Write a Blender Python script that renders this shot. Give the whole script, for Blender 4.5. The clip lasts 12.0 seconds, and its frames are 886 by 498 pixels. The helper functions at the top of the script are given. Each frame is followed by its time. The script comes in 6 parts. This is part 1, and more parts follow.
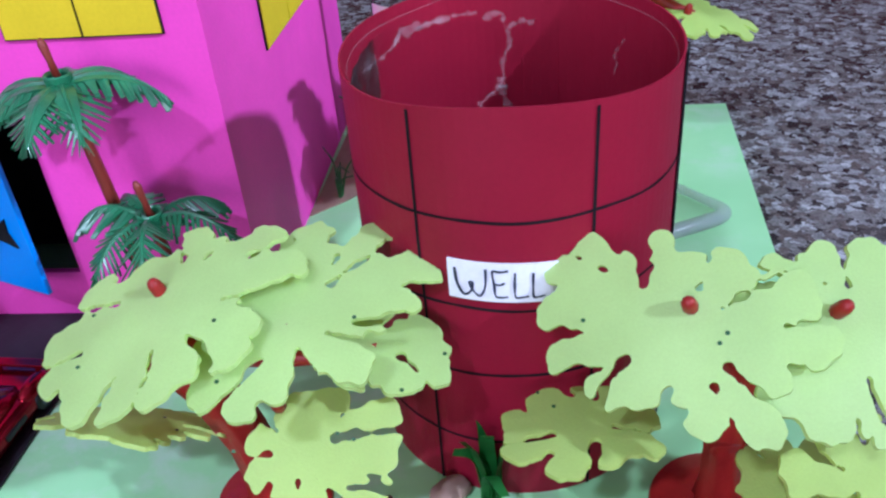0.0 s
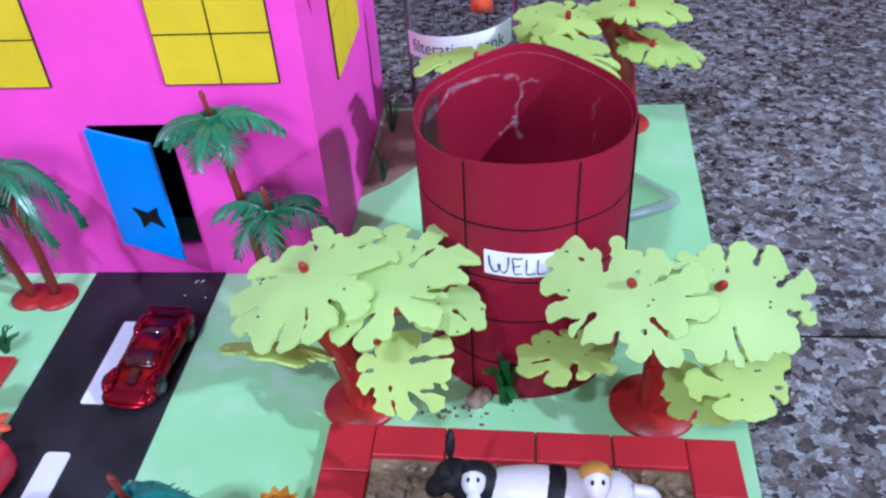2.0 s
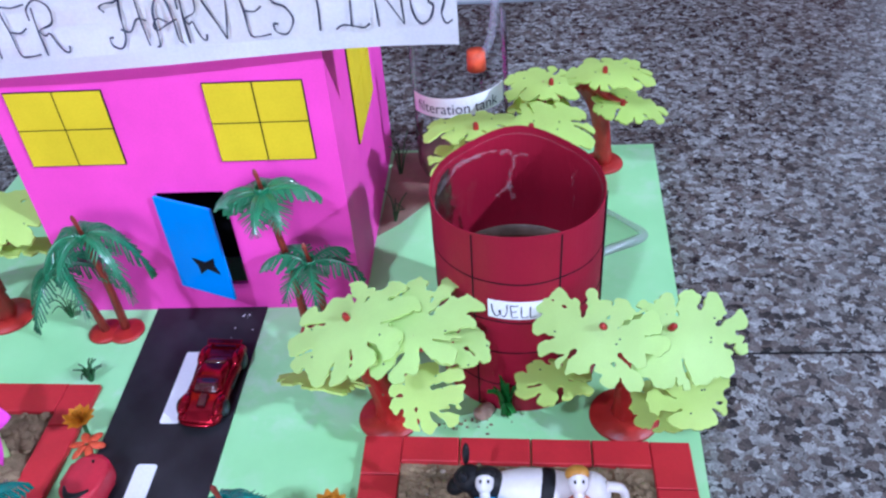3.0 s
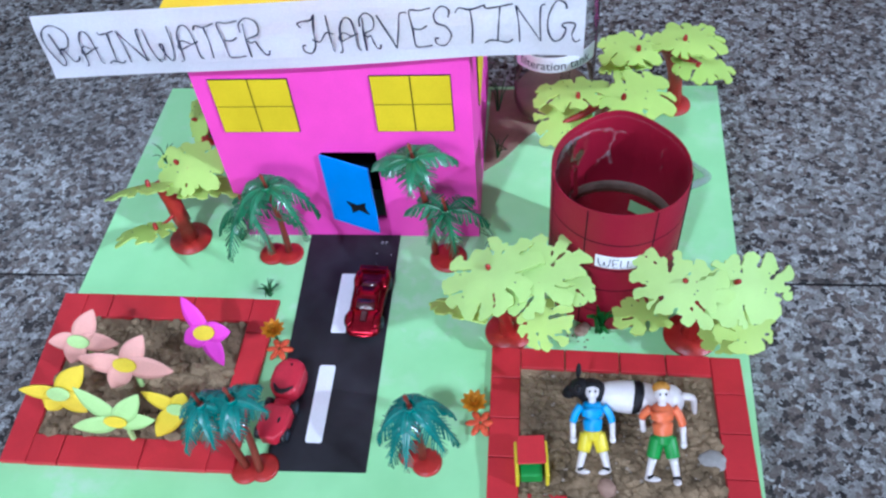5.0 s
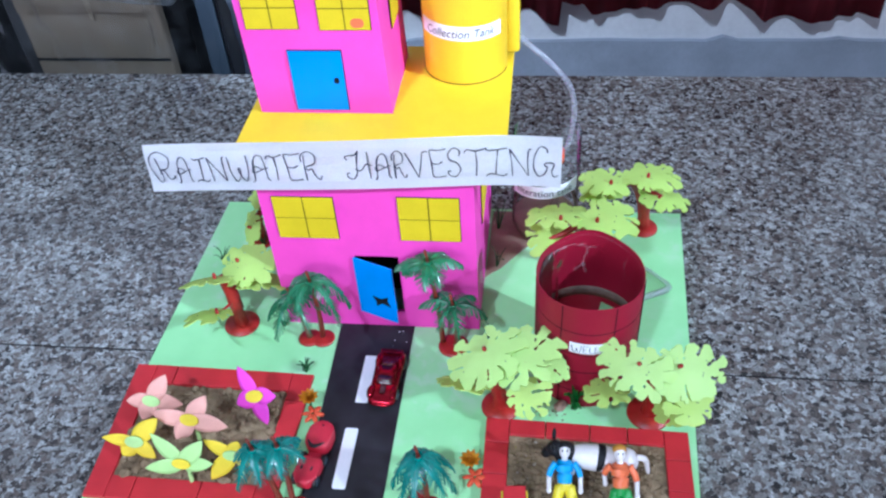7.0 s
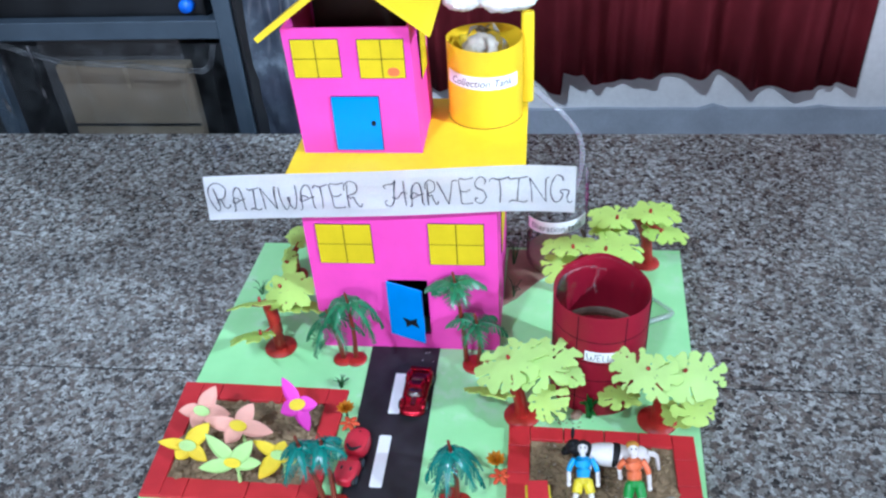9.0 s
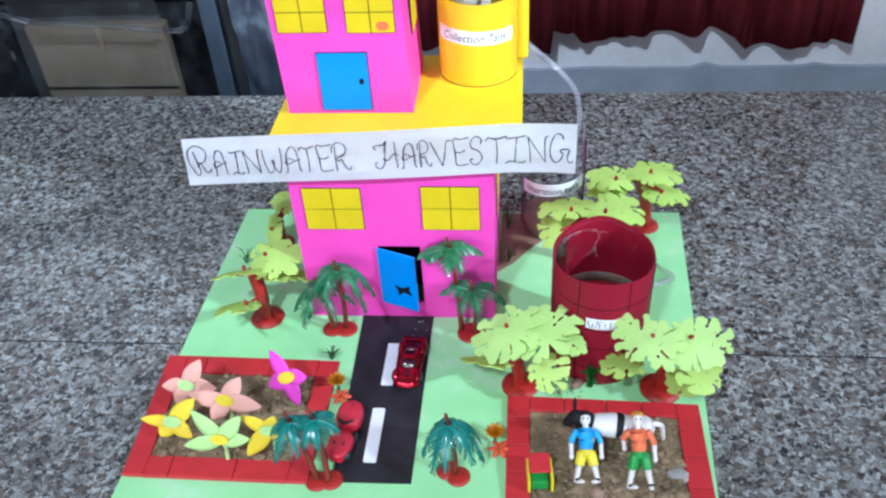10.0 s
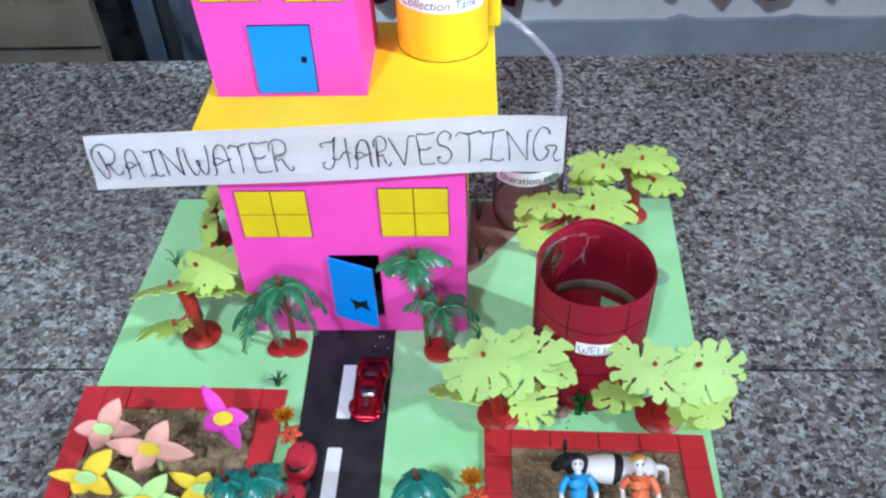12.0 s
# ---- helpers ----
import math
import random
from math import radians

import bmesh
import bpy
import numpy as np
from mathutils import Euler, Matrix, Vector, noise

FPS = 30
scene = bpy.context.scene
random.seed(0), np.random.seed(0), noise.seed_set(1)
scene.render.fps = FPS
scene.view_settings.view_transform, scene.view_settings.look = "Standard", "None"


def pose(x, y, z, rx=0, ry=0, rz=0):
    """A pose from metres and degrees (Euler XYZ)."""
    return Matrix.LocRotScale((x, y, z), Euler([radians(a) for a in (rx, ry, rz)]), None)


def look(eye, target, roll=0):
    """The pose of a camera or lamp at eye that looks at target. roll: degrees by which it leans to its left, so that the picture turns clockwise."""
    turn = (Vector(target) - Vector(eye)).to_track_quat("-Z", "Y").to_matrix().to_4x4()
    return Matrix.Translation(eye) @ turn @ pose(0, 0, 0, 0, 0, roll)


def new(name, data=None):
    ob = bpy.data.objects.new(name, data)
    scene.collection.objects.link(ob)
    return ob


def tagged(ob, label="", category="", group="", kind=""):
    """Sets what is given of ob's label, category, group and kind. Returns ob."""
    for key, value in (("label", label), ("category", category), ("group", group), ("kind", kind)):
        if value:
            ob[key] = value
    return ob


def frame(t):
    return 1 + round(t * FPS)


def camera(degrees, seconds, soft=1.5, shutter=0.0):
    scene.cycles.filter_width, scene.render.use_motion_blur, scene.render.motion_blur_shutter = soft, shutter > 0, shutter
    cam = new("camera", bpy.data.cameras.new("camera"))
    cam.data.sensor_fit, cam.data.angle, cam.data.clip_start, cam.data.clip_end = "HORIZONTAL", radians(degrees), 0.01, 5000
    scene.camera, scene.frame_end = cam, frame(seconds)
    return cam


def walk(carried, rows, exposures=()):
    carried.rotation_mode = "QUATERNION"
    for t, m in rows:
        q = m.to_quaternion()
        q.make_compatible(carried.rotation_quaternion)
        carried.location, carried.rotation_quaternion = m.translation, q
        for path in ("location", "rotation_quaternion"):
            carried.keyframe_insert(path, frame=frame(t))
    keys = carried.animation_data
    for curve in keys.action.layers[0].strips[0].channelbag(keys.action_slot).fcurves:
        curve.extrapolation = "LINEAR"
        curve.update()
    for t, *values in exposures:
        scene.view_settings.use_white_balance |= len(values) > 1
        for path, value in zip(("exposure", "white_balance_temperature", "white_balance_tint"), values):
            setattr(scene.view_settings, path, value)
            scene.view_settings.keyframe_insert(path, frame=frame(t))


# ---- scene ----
cam = camera(55.46, 12.0, soft=2.35)
PATH = [
    (0, (0.2090, -0.2650, 0.2062), (-0.0077, 1.3911, -0.8940), -5.08),
    (0.5, (0.2086, -0.2720, 0.2099), (-0.0177, 1.3743, -0.9030), -5.65),
    (1, (0.2090, -0.2963, 0.2291), (-0.0098, 1.3436, -0.8947), -5.86),
    (1.2, (0.2069, -0.3030, 0.2402), (-0.0043, 1.3394, -0.8811), -5.80),
    (1.5, (0.2084, -0.3195, 0.2523), (0.0342, 1.3117, -0.8918), -3.86),
    (1.7, (0.2040, -0.3375, 0.2683), (0.0019, 1.2671, -0.9072), -3.98),
    (2, (0.2013, -0.3583, 0.2972), (0.0187, 1.2116, -0.9284), -4.15),
    (2.2, (0.2006, -0.3711, 0.3136), (0.0402, 1.1872, -0.9296), -2.87),
    (2.5, (0.2023, -0.3857, 0.3399), (0.0140, 1.1655, -0.9084), -4.56),
    (2.7, (0.2007, -0.3972, 0.3549), (0.0254, 1.1530, -0.8936), -4.74),
    (4.3, (0.1692, -0.4322, 0.5016), (0.0385, 0.9449, -0.9429), -5.41),
    (4.5, (0.1581, -0.4399, 0.5083), (-0.0243, 0.8930, -0.9716), -6.33),
    (4.7, (0.1517, -0.4400, 0.5142), (-0.0250, 0.8660, -0.9897), -7.08),
    (5, (0.1408, -0.4530, 0.5329), (-0.0586, 0.8124, -1.0030), -6.36),
    (5.2, (0.1370, -0.4568, 0.5480), (-0.0439, 0.8324, -0.9688), -6.09),
    (5.5, (0.1332, -0.4663, 0.5675), (-0.0301, 0.8972, -0.8864), -4.89),
    (5.7, (0.1314, -0.4742, 0.5747), (-0.0482, 0.8840, -0.8818), -5.41),
    (6, (0.1315, -0.4942, 0.5924), (-0.0762, 0.9142, -0.8123), -5.65),
    (6.2, (0.1361, -0.5135, 0.6041), (-0.0681, 0.9330, -0.7617), -5.29),
    (6.5, (0.1470, -0.5398, 0.6064), (-0.0454, 0.8984, -0.7700), -5.01),
    (6.7, (0.1520, -0.5549, 0.6210), (-0.0833, 0.9017, -0.7289), -5.41),
    (7, (0.1588, -0.5739, 0.6327), (-0.0684, 0.8930, -0.7076), -4.32),
    (7.2, (0.1541, -0.5862, 0.6354), (-0.0772, 0.8742, -0.7113), -3.74),
    (7.5, (0.1483, -0.5934, 0.6395), (-0.0815, 0.8840, -0.6888), -3.97),
    (7.7, (0.1429, -0.6140, 0.6465), (-0.0798, 0.9084, -0.6312), -3.45),
    (9.3, (0.1389, -0.6820, 0.6418), (-0.0890, 0.9135, -0.5425), -4.10),
    (9.5, (0.1364, -0.6761, 0.6382), (-0.1025, 0.9065, -0.5611), -4.34),
    (9.7, (0.1303, -0.6657, 0.6297), (-0.0823, 0.9007, -0.5948), -3.86),
    (10, (0.1259, -0.6515, 0.6206), (-0.0554, 0.8971, -0.6320), -3.69),
    (10.2, (0.1215, -0.6405, 0.6160), (-0.0073, 0.9085, -0.6420), -2.09),
    (10.5, (0.1116, -0.6193, 0.6142), (-0.0031, 0.9426, -0.6297), -2.25),
    (10.7, (0.1103, -0.6076, 0.6111), (-0.0048, 0.9548, -0.6319), -2.44),
    (11, (0.1122, -0.5887, 0.6092), (0.0238, 0.9549, -0.6594), -2.01),
    (11.2, (0.1115, -0.5795, 0.6058), (0.0229, 0.9531, -0.6755), -2.22),
    (11.5, (0.1127, -0.5643, 0.5983), (0.0020, 0.9309, -0.7254), -2.99),
    (11.7, (0.1122, -0.5471, 0.5964), (0.0213, 0.9330, -0.7454), -2.46),
    (12, (0.1089, -0.5192, 0.5858), (0.0320, 0.9446, -0.7749), -2.29),
]
walk(cam, [(t, look(eye, target, roll)) for t, eye, target, roll in PATH],
     [(0.0, -0.40, 5370, 31), (1.0, -0.41, 5300, 33), (2.5, -0.28, 5250, 30), (4.5, -0.30, 5350, 20), (7.5, -0.22, 5350, 16), (9.5, -0.18, 5650, 12), (12.0, -0.30, 5830, 14)])

# ---- light ----
world = bpy.data.worlds.new("room_air")
scene.world = world
world.use_nodes = True
world.node_tree.nodes["Background"].inputs[0].default_value = (1.0, 0.92, 0.88, 1)
world.node_tree.nodes["Background"].inputs[1].default_value = 0.05


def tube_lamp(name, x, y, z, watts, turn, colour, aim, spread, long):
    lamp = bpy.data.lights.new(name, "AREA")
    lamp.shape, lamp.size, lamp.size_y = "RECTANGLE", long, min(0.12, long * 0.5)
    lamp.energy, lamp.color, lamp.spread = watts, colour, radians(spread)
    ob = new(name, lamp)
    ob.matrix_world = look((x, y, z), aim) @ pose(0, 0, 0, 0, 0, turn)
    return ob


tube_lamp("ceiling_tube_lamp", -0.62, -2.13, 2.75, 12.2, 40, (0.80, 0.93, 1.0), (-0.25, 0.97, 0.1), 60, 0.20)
tube_lamp("side_wall_lamp", 2.50, -1.21, 1.84, 2.3, 60, (0.80, 0.93, 1.0), (-0.08, 0.22, 0.12), 22, 0.13)
# Added soft fill, no lamp known there: lifts the house's east wall.
tube_lamp("unseen_east_fill", 2.48, 0.30, 1.15, 3.8, 90, (1.0, 0.82, 0.76), (0.10, 0.10, 0.05), 150, 1.2)
# Assumed window behind the walk, unseen: broad fill for south-facing sides.
front_fill = bpy.data.lights.new("south_window_fill", "AREA")
front_fill.shape, front_fill.size, front_fill.size_y, front_fill.energy, front_fill.color = "RECTANGLE", 1.5, 1.3, 68, (0.92, 0.92, 0.94)
new("south_window_fill", front_fill).matrix_world = look((-0.55, -3.385, 0.85), (-0.45, 0.0, 0.45))

# ---- materials ----


def tree_of(name, rough=0.5, metal=0.0, spec=0.5):
    m = bpy.data.materials.new(name)
    m.use_nodes = True
    nt = m.node_tree
    b = nt.nodes["Principled BSDF"]
    b.inputs["Roughness"].default_value = rough
    b.inputs["Metallic"].default_value = metal
    b.inputs["Specular IOR Level"].default_value = spec
    return m, nt, b


def ramp(nt, source, stops):
    r = nt.nodes.new("ShaderNodeValToRGB")
    e = r.color_ramp.elements
    while len(e) < len(stops):
        e.new(0.5)
    for el, (p, c) in zip(e, stops):
        el.position, el.color = p, (*c, 1)
    nt.links.new(source, r.inputs[0])
    return r.outputs[0]


def noise_of(nt, scale, detail=4, rough=0.55, coord="Object"):
    c = nt.nodes.new("ShaderNodeTexCoord")
    n = nt.nodes.new("ShaderNodeTexNoise")
    n.inputs["Scale"].default_value, n.inputs["Detail"].default_value, n.inputs["Roughness"].default_value = scale, detail, rough
    nt.links.new(c.outputs[coord], n.inputs["Vector"])
    return n.outputs["Fac"]


def bump(nt, b, source, strength, dist):
    k = nt.nodes.new("ShaderNodeBump")
    k.inputs["Strength"].default_value, k.inputs["Distance"].default_value = strength, dist
    nt.links.new(source, k.inputs["Height"])
    nt.links.new(k.outputs[0], b.inputs["Normal"])


def mixed(nt, a, b, fac, mode="MULTIPLY"):
    k = nt.nodes.new("ShaderNodeMix")
    k.data_type, k.blend_type = "RGBA", mode
    k.inputs[0].default_value = fac
    nt.links.new(a, k.inputs[6])
    nt.links.new(b, k.inputs[7])
    return k.outputs[2]


def sheet(name, colour, rough=0.55, vary=0.12, fine=900, coarse=22, relief=0.25, spec=0.4, dist=0.0004, random_tone=0.0, wave=0.0):
    """Card, foam or plastic: a colour with broad blotches, fine grain and a little relief."""
    m, nt, b = tree_of(name, rough, 0, spec)
    lo = tuple(max(0, c * (1 - vary)) for c in colour)
    hi = tuple(min(1, c * (1 + vary) + 0.01 * vary) for c in colour)
    big = ramp(nt, noise_of(nt, coarse, 3), [(0.32, lo), (0.68, hi)])
    small = noise_of(nt, fine, 2)
    tone = ramp(nt, small, [(0.25, (0.9, 0.9, 0.9)), (0.75, (1, 1, 1))])
    out = mixed(nt, big, tone, 0.8)
    if random_tone:
        info = nt.nodes.new("ShaderNodeObjectInfo")
        t2 = ramp(nt, info.outputs["Random"], [(0, (1 - random_tone,) * 3), (1, (1, 1, 1))])
        out = mixed(nt, out, t2, 1.0)
    nt.links.new(out, b.inputs["Base Color"])
    bump(nt, b, small, relief, dist)
    if wave:
        soft = nt.nodes.new("ShaderNodeBump")
        soft.inputs["Strength"].default_value, soft.inputs["Distance"].default_value = wave, 0.006
        nt.links.new(noise_of(nt, 26, 3), soft.inputs["Height"])
        nt.links.new(soft.outputs[0], b.inputs["Normal"].links[0].from_node.inputs["Normal"])
    return m


def clear(name, tint, rough=0.06, ior=1.15):
    """Thin clear plastic: mostly see-through, with gloss."""
    m = bpy.data.materials.new(name)
    m.use_nodes = True
    nt = m.node_tree
    nt.nodes.clear()
    o = nt.nodes.new("ShaderNodeOutputMaterial")
    t = nt.nodes.new("ShaderNodeBsdfTransparent")
    t.inputs[0].default_value = (*tint, 1)
    g = nt.nodes.new("ShaderNodeBsdfGlossy")
    g.inputs["Roughness"].default_value = rough
    k = nt.nodes.new("ShaderNodeMixShader")
    f = nt.nodes.new("ShaderNodeFresnel")
    f.inputs[0].default_value = ior
    n = noise_of(nt, 60, 3)
    bp = nt.nodes.new("ShaderNodeBump")
    bp.inputs["Strength"].default_value, bp.inputs["Distance"].default_value = 0.5, 0.002
    nt.links.new(n, bp.inputs["Height"])
    nt.links.new(bp.outputs[0], g.inputs["Normal"])
    nt.links.new(f.outputs[0], k.inputs[0])
    nt.links.new(t.outputs[0], k.inputs[1])
    nt.links.new(g.outputs[0], k.inputs[2])
    nt.links.new(k.outputs[0], o.inputs[0])
    return m


def granite_material():
    m, nt, b = tree_of("granite", 0.22, 0, 0.5)
    c = nt.nodes.new("ShaderNodeTexCoord")
    base = []
    for scale, seed in ((225, 0.0), (480, 3.7)):
        mp = nt.nodes.new("ShaderNodeMapping")
        mp.inputs["Location"].default_value = (seed, seed, 0)
        nz = nt.nodes.new("ShaderNodeTexNoise")
        nz.inputs["Scale"].default_value = scale * 0.8
        add = nt.nodes.new("ShaderNodeVectorMath")
        add.operation = "MULTIPLY_ADD"
        add.inputs[1].default_value = (0.012, 0.012, 0.012)
        v = nt.nodes.new("ShaderNodeTexVoronoi")
        v.inputs["Scale"].default_value = scale
        nt.links.new(c.outputs["Object"], mp.inputs[0])
        nt.links.new(mp.outputs[0], nz.inputs["Vector"])
        nt.links.new(nz.outputs["Color"], add.inputs[0])
        nt.links.new(mp.outputs[0], add.inputs[2])
        nt.links.new(add.outputs[0], v.inputs["Vector"])
        sep = nt.nodes.new("ShaderNodeSeparateColor")
        nt.links.new(v.outputs["Color"], sep.inputs[0])
        base.append(sep.outputs[0])
    big = ramp(nt, base[0], [(0.0, (0.030, 0.029, 0.030)), (0.16, (0.090, 0.078, 0.074)), (0.32, (0.18, 0.148, 0.135)), (0.5, (0.23, 0.21, 0.20)), (0.74, (0.34, 0.34, 0.345)), (1.0, (0.55, 0.56, 0.57))])
    small = ramp(nt, base[1], [(0.0, (0.09, 0.09, 0.10)), (0.3, (0.5, 0.48, 0.47)), (0.7, (0.9, 0.88, 0.87)), (1.0, (1.35, 1.35, 1.35))])
    wide = ramp(nt, noise_of(nt, 9, 3), [(0.35, (0.74, 0.77, 0.745)), (0.65, (0.91, 0.945, 0.915))])
    out = mixed(nt, mixed(nt, big, small, 0.54), wide, 1.0)
    nt.links.new(out, b.inputs["Base Color"])
    bump(nt, b, base[1], 0.08, 0.0003)
    return m


GRANITE = granite_material()
GREEN = sheet("pale_green_paper", (0.34, 0.76, 0.44), 0.5, 0.09, 500, 12, 0.2)


def stained_board():
    """Green paper with whitish dried water marks and glue smears."""
    m, nt, b = tree_of("stained_green_paper", 0.5, 0, 0.4)
    paper = ramp(nt, noise_of(nt, 14, 4), [(0.32, (0.33, 0.73, 0.325)), (0.68, (0.40, 0.82, 0.395))])
    marks = ramp(nt, noise_of(nt, 38, 6, 0.62), [(0.50, (0, 0, 0)), (0.60, (0.40, 0.40, 0.40)), (0.76, (0.70, 0.70, 0.70))])
    where = ramp(nt, noise_of(nt, 7, 2), [(0.44, (0, 0, 0)), (0.60, (1, 1, 1))])
    both = mixed(nt, marks, where, 1.0)
    k = nt.nodes.new("ShaderNodeMix")
    k.data_type = "RGBA"
    nt.links.new(both, k.inputs[0])
    nt.links.new(paper, k.inputs[6])
    k.inputs[7].default_value = (0.62, 0.80, 0.66, 1)
    nt.links.new(k.outputs[2], b.inputs["Base Color"])
    bump(nt, b, noise_of(nt, 30, 5), 0.18, 0.004)
    return m


GREENBOARD = stained_board()
ROAD = sheet("black_paper", (0.014, 0.014, 0.018), 0.55, 0.5, 700, 25, 0.3)
WHITE = sheet("white_paper", (0.88, 0.90, 0.93), 0.6, 0.03, 600, 20, 0.1)
PINK = sheet("hot_pink_card", (0.85, 0.072, 0.445), 0.55, 0.08, 700, 18, 0.15, 0.22, wave=0.16)
YELLOW = sheet("yellow_card", (0.90, 0.64, 0.012), 0.45, 0.07, 700, 14, 0.15, wave=0.16)
MUSTARD = sheet("mustard_card", (0.68, 0.51, 0.004), 0.6, 0.08, 700, 20, 0.2, 0.2)
BLUE = sheet("bright_blue_card", (0.004, 0.25, 0.80), 0.45, 0.06, 700, 20, 0.1)
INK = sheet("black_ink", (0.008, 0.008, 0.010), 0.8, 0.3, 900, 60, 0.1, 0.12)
PEN = sheet("dark_pen_ink", (0.028, 0.035, 0.065), 0.5, 0.3, 900, 60, 0.1)
DARKCARD = sheet("dark_inside_card", (0.035, 0.018, 0.012), 0.8, 0.3, 300, 20, 0.2)
CRIMSON = sheet("crimson_card", (0.285, 0.007, 0.027), 0.5, 0.10, 700, 16, 0.15, 0.22, wave=0.12)
TILE = sheet("red_foam_tile", (0.60, 0.026, 0.035), 0.5, 0.10, 500, 30, 0.25, random_tone=0.14)


def foam_sheet(name, colour):
    """Thin lime craft foam: matt, finely pored, letting some yellow-green light through."""
    m = sheet(name, colour, 0.46, 0.08, 1500, 30, 0.40, 0.38, 0.0004, 0.08)
    nt = m.node_tree
    b, o = nt.nodes["Principled BSDF"], nt.nodes["Material Output"]
    tl = nt.nodes.new("ShaderNodeBsdfTranslucent")
    tl.inputs[0].default_value = (0.85, 0.86, 0.06, 1)
    k = nt.nodes.new("ShaderNodeMixShader")
    k.inputs[0].default_value = 0.33
    nt.links.new(b.outputs[0], k.inputs[1])
    nt.links.new(tl.outputs[0], k.inputs[2])
    nt.links.new(k.outputs[0], o.inputs[0])
    return m


LIME = foam_sheet("pale_lime_foam", (0.59, 0.87, 0.30))
# Yellower copy for lower and back leaves: shade and through-light put into colour.
YELLOWLIME = foam_sheet("yellow_lime_foam", (0.57, 0.80, 0.21))
PALMTRUNK = sheet("red_brown_plastic", (0.20, 0.026, 0.014), 0.4, 0.2, 300, 60, 0.3, 0.4)
TRUNK = sheet("red_moulded_plastic", (0.40, 0.020, 0.014), 0.38, 0.18, 300, 60, 0.3, 0.5, 0.0008)
BERRY = sheet("red_peg_plastic", (0.34, 0.018, 0.012), 0.4, 0.2, 500, 80, 0.3)
PALM = sheet("green_palm_plastic", (0.014, 0.155, 0.062), 0.28, 0.3, 500, 70, 0.3, 0.6)
TEAL = sheet("teal_palm_plastic", (0.006, 0.20, 0.165), 0.22, 0.3, 500, 70, 0.3, 0.6)
GRASS = sheet("dark_green_wire", (0.02, 0.11, 0.03), 0.4, 0.35, 500, 60, 0.3)
BLADE = sheet("bright_green_ribbon", (0.03, 0.30, 0.05), 0.35, 0.3, 500, 60, 0.3)
SOIL = sheet("dry_soil", (0.255, 0.185, 0.110), 0.95, 0.38, 420, 45, 0.9, 0.1, 0.0015, 0.0)
SALMON = sheet("salmon_paper", (0.84, 0.42, 0.34), 0.6, 0.06, 600, 40, 0.15)
MAGENTA = sheet("magenta_paper", (0.86, 0.07, 0.60), 0.55, 0.06, 600, 40, 0.15)
YELLOWP = sheet("lemon_paper", (0.86, 0.64, 0.03), 0.6, 0.06, 600, 40, 0.15)
PALELIME = sheet("pale_lime_paper", (0.50, 0.76, 0.28), 0.6, 0.06, 600, 40, 0.15)
ORANGE = sheet("orange_petal", (0.88, 0.36, 0.01), 0.5, 0.25, 500, 120, 0.3)
REDPETAL = sheet("red_orange_petal", (0.70, 0.09, 0.03), 0.5, 0.25, 500, 120, 0.3)
STONE = sheet("tan_stone", (0.36, 0.23, 0.17), 0.8, 0.25, 300, 60, 0.6, 0.3, 0.001)
BROWNMATT = sheet("blotchy_brown", (0.30, 0.20, 0.14), 0.75, 0.25, 300, 30, 0.4)
SILT = sheet("wet_silt", (0.15, 0.105, 0.075), 0.5, 0.35, 300, 60, 0.4)
CLEAR = clear("clear_plastic", (0.93, 0.94, 0.95), 0.07, 1.10)
FILM = clear("wrinkled_film", (0.86, 0.88, 0.90), 0.14, 1.28)
# Pale diffuse blotches put the film's sheen into its colour.
haze = FILM.node_tree.nodes.new("ShaderNodeBsdfDiffuse")
haze.inputs[0].default_value = (0.6, 0.66, 0.72, 1)
haze_mix = FILM.node_tree.nodes.new("ShaderNodeMixShader")
film_out = [n for n in FILM.node_tree.nodes if n.type == "OUTPUT_MATERIAL"][0]
FILM.node_tree.links.new(ramp(FILM.node_tree, noise_of(FILM.node_tree, 16, 6, 0.7), [(0.45, (0.004, 0.004, 0.004)), (0.62, (0.03, 0.03, 0.03)), (0.75, (0.12, 0.12, 0.12))]), haze_mix.inputs[0])
FILM.node_tree.links.new(film_out.inputs[0].links[0].from_socket, haze_mix.inputs[1])
FILM.node_tree.links.new(haze.outputs[0], haze_mix.inputs[2])
FILM.node_tree.links.new(haze_mix.outputs[0], film_out.inputs[0])
WATER = clear("still_water", (0.80, 0.74, 0.66), 0.02, 1.33)
TUBE, tube_nt, tube_b = tree_of("milky_clear_tube", 0.15, 0, 0.7)
tube_b.inputs["Base Color"].default_value = (0.40, 0.41, 0.47, 1)
tube_b.inputs["Alpha"].default_value = 0.30
COTTON = sheet("cotton_wool", (0.86, 0.87, 0.88), 0.95, 0.05, 300, 60, 0.9, 0.05, 0.003)
PLASTER = sheet("white_plaster", (0.88, 0.885, 0.90), 0.8, 0.07, 90, 6, 0.3, 0.2, 0.002)
DADO = sheet("grey_cement_skirting", (0.40, 0.45, 0.52), 0.75, 0.12, 140, 9, 0.4, 0.2, 0.002)
FLOORM = sheet("grey_floor", (0.25, 0.25, 0.25), 0.6, 0.15, 60, 4, 0.2)
CURTAIN = sheet("maroon_cloth", (0.30, 0.036, 0.052), 0.85, 0.18, 700, 8, 0.5, 0.15, 0.001)
STEEL = sheet("painted_blue_grey_steel", (0.046, 0.066, 0.090), 0.4, 0.2, 80, 8, 0.2)
BLACKP = sheet("black_plastic", (0.006, 0.007, 0.009), 0.35, 0.4, 90, 9, 0.1)
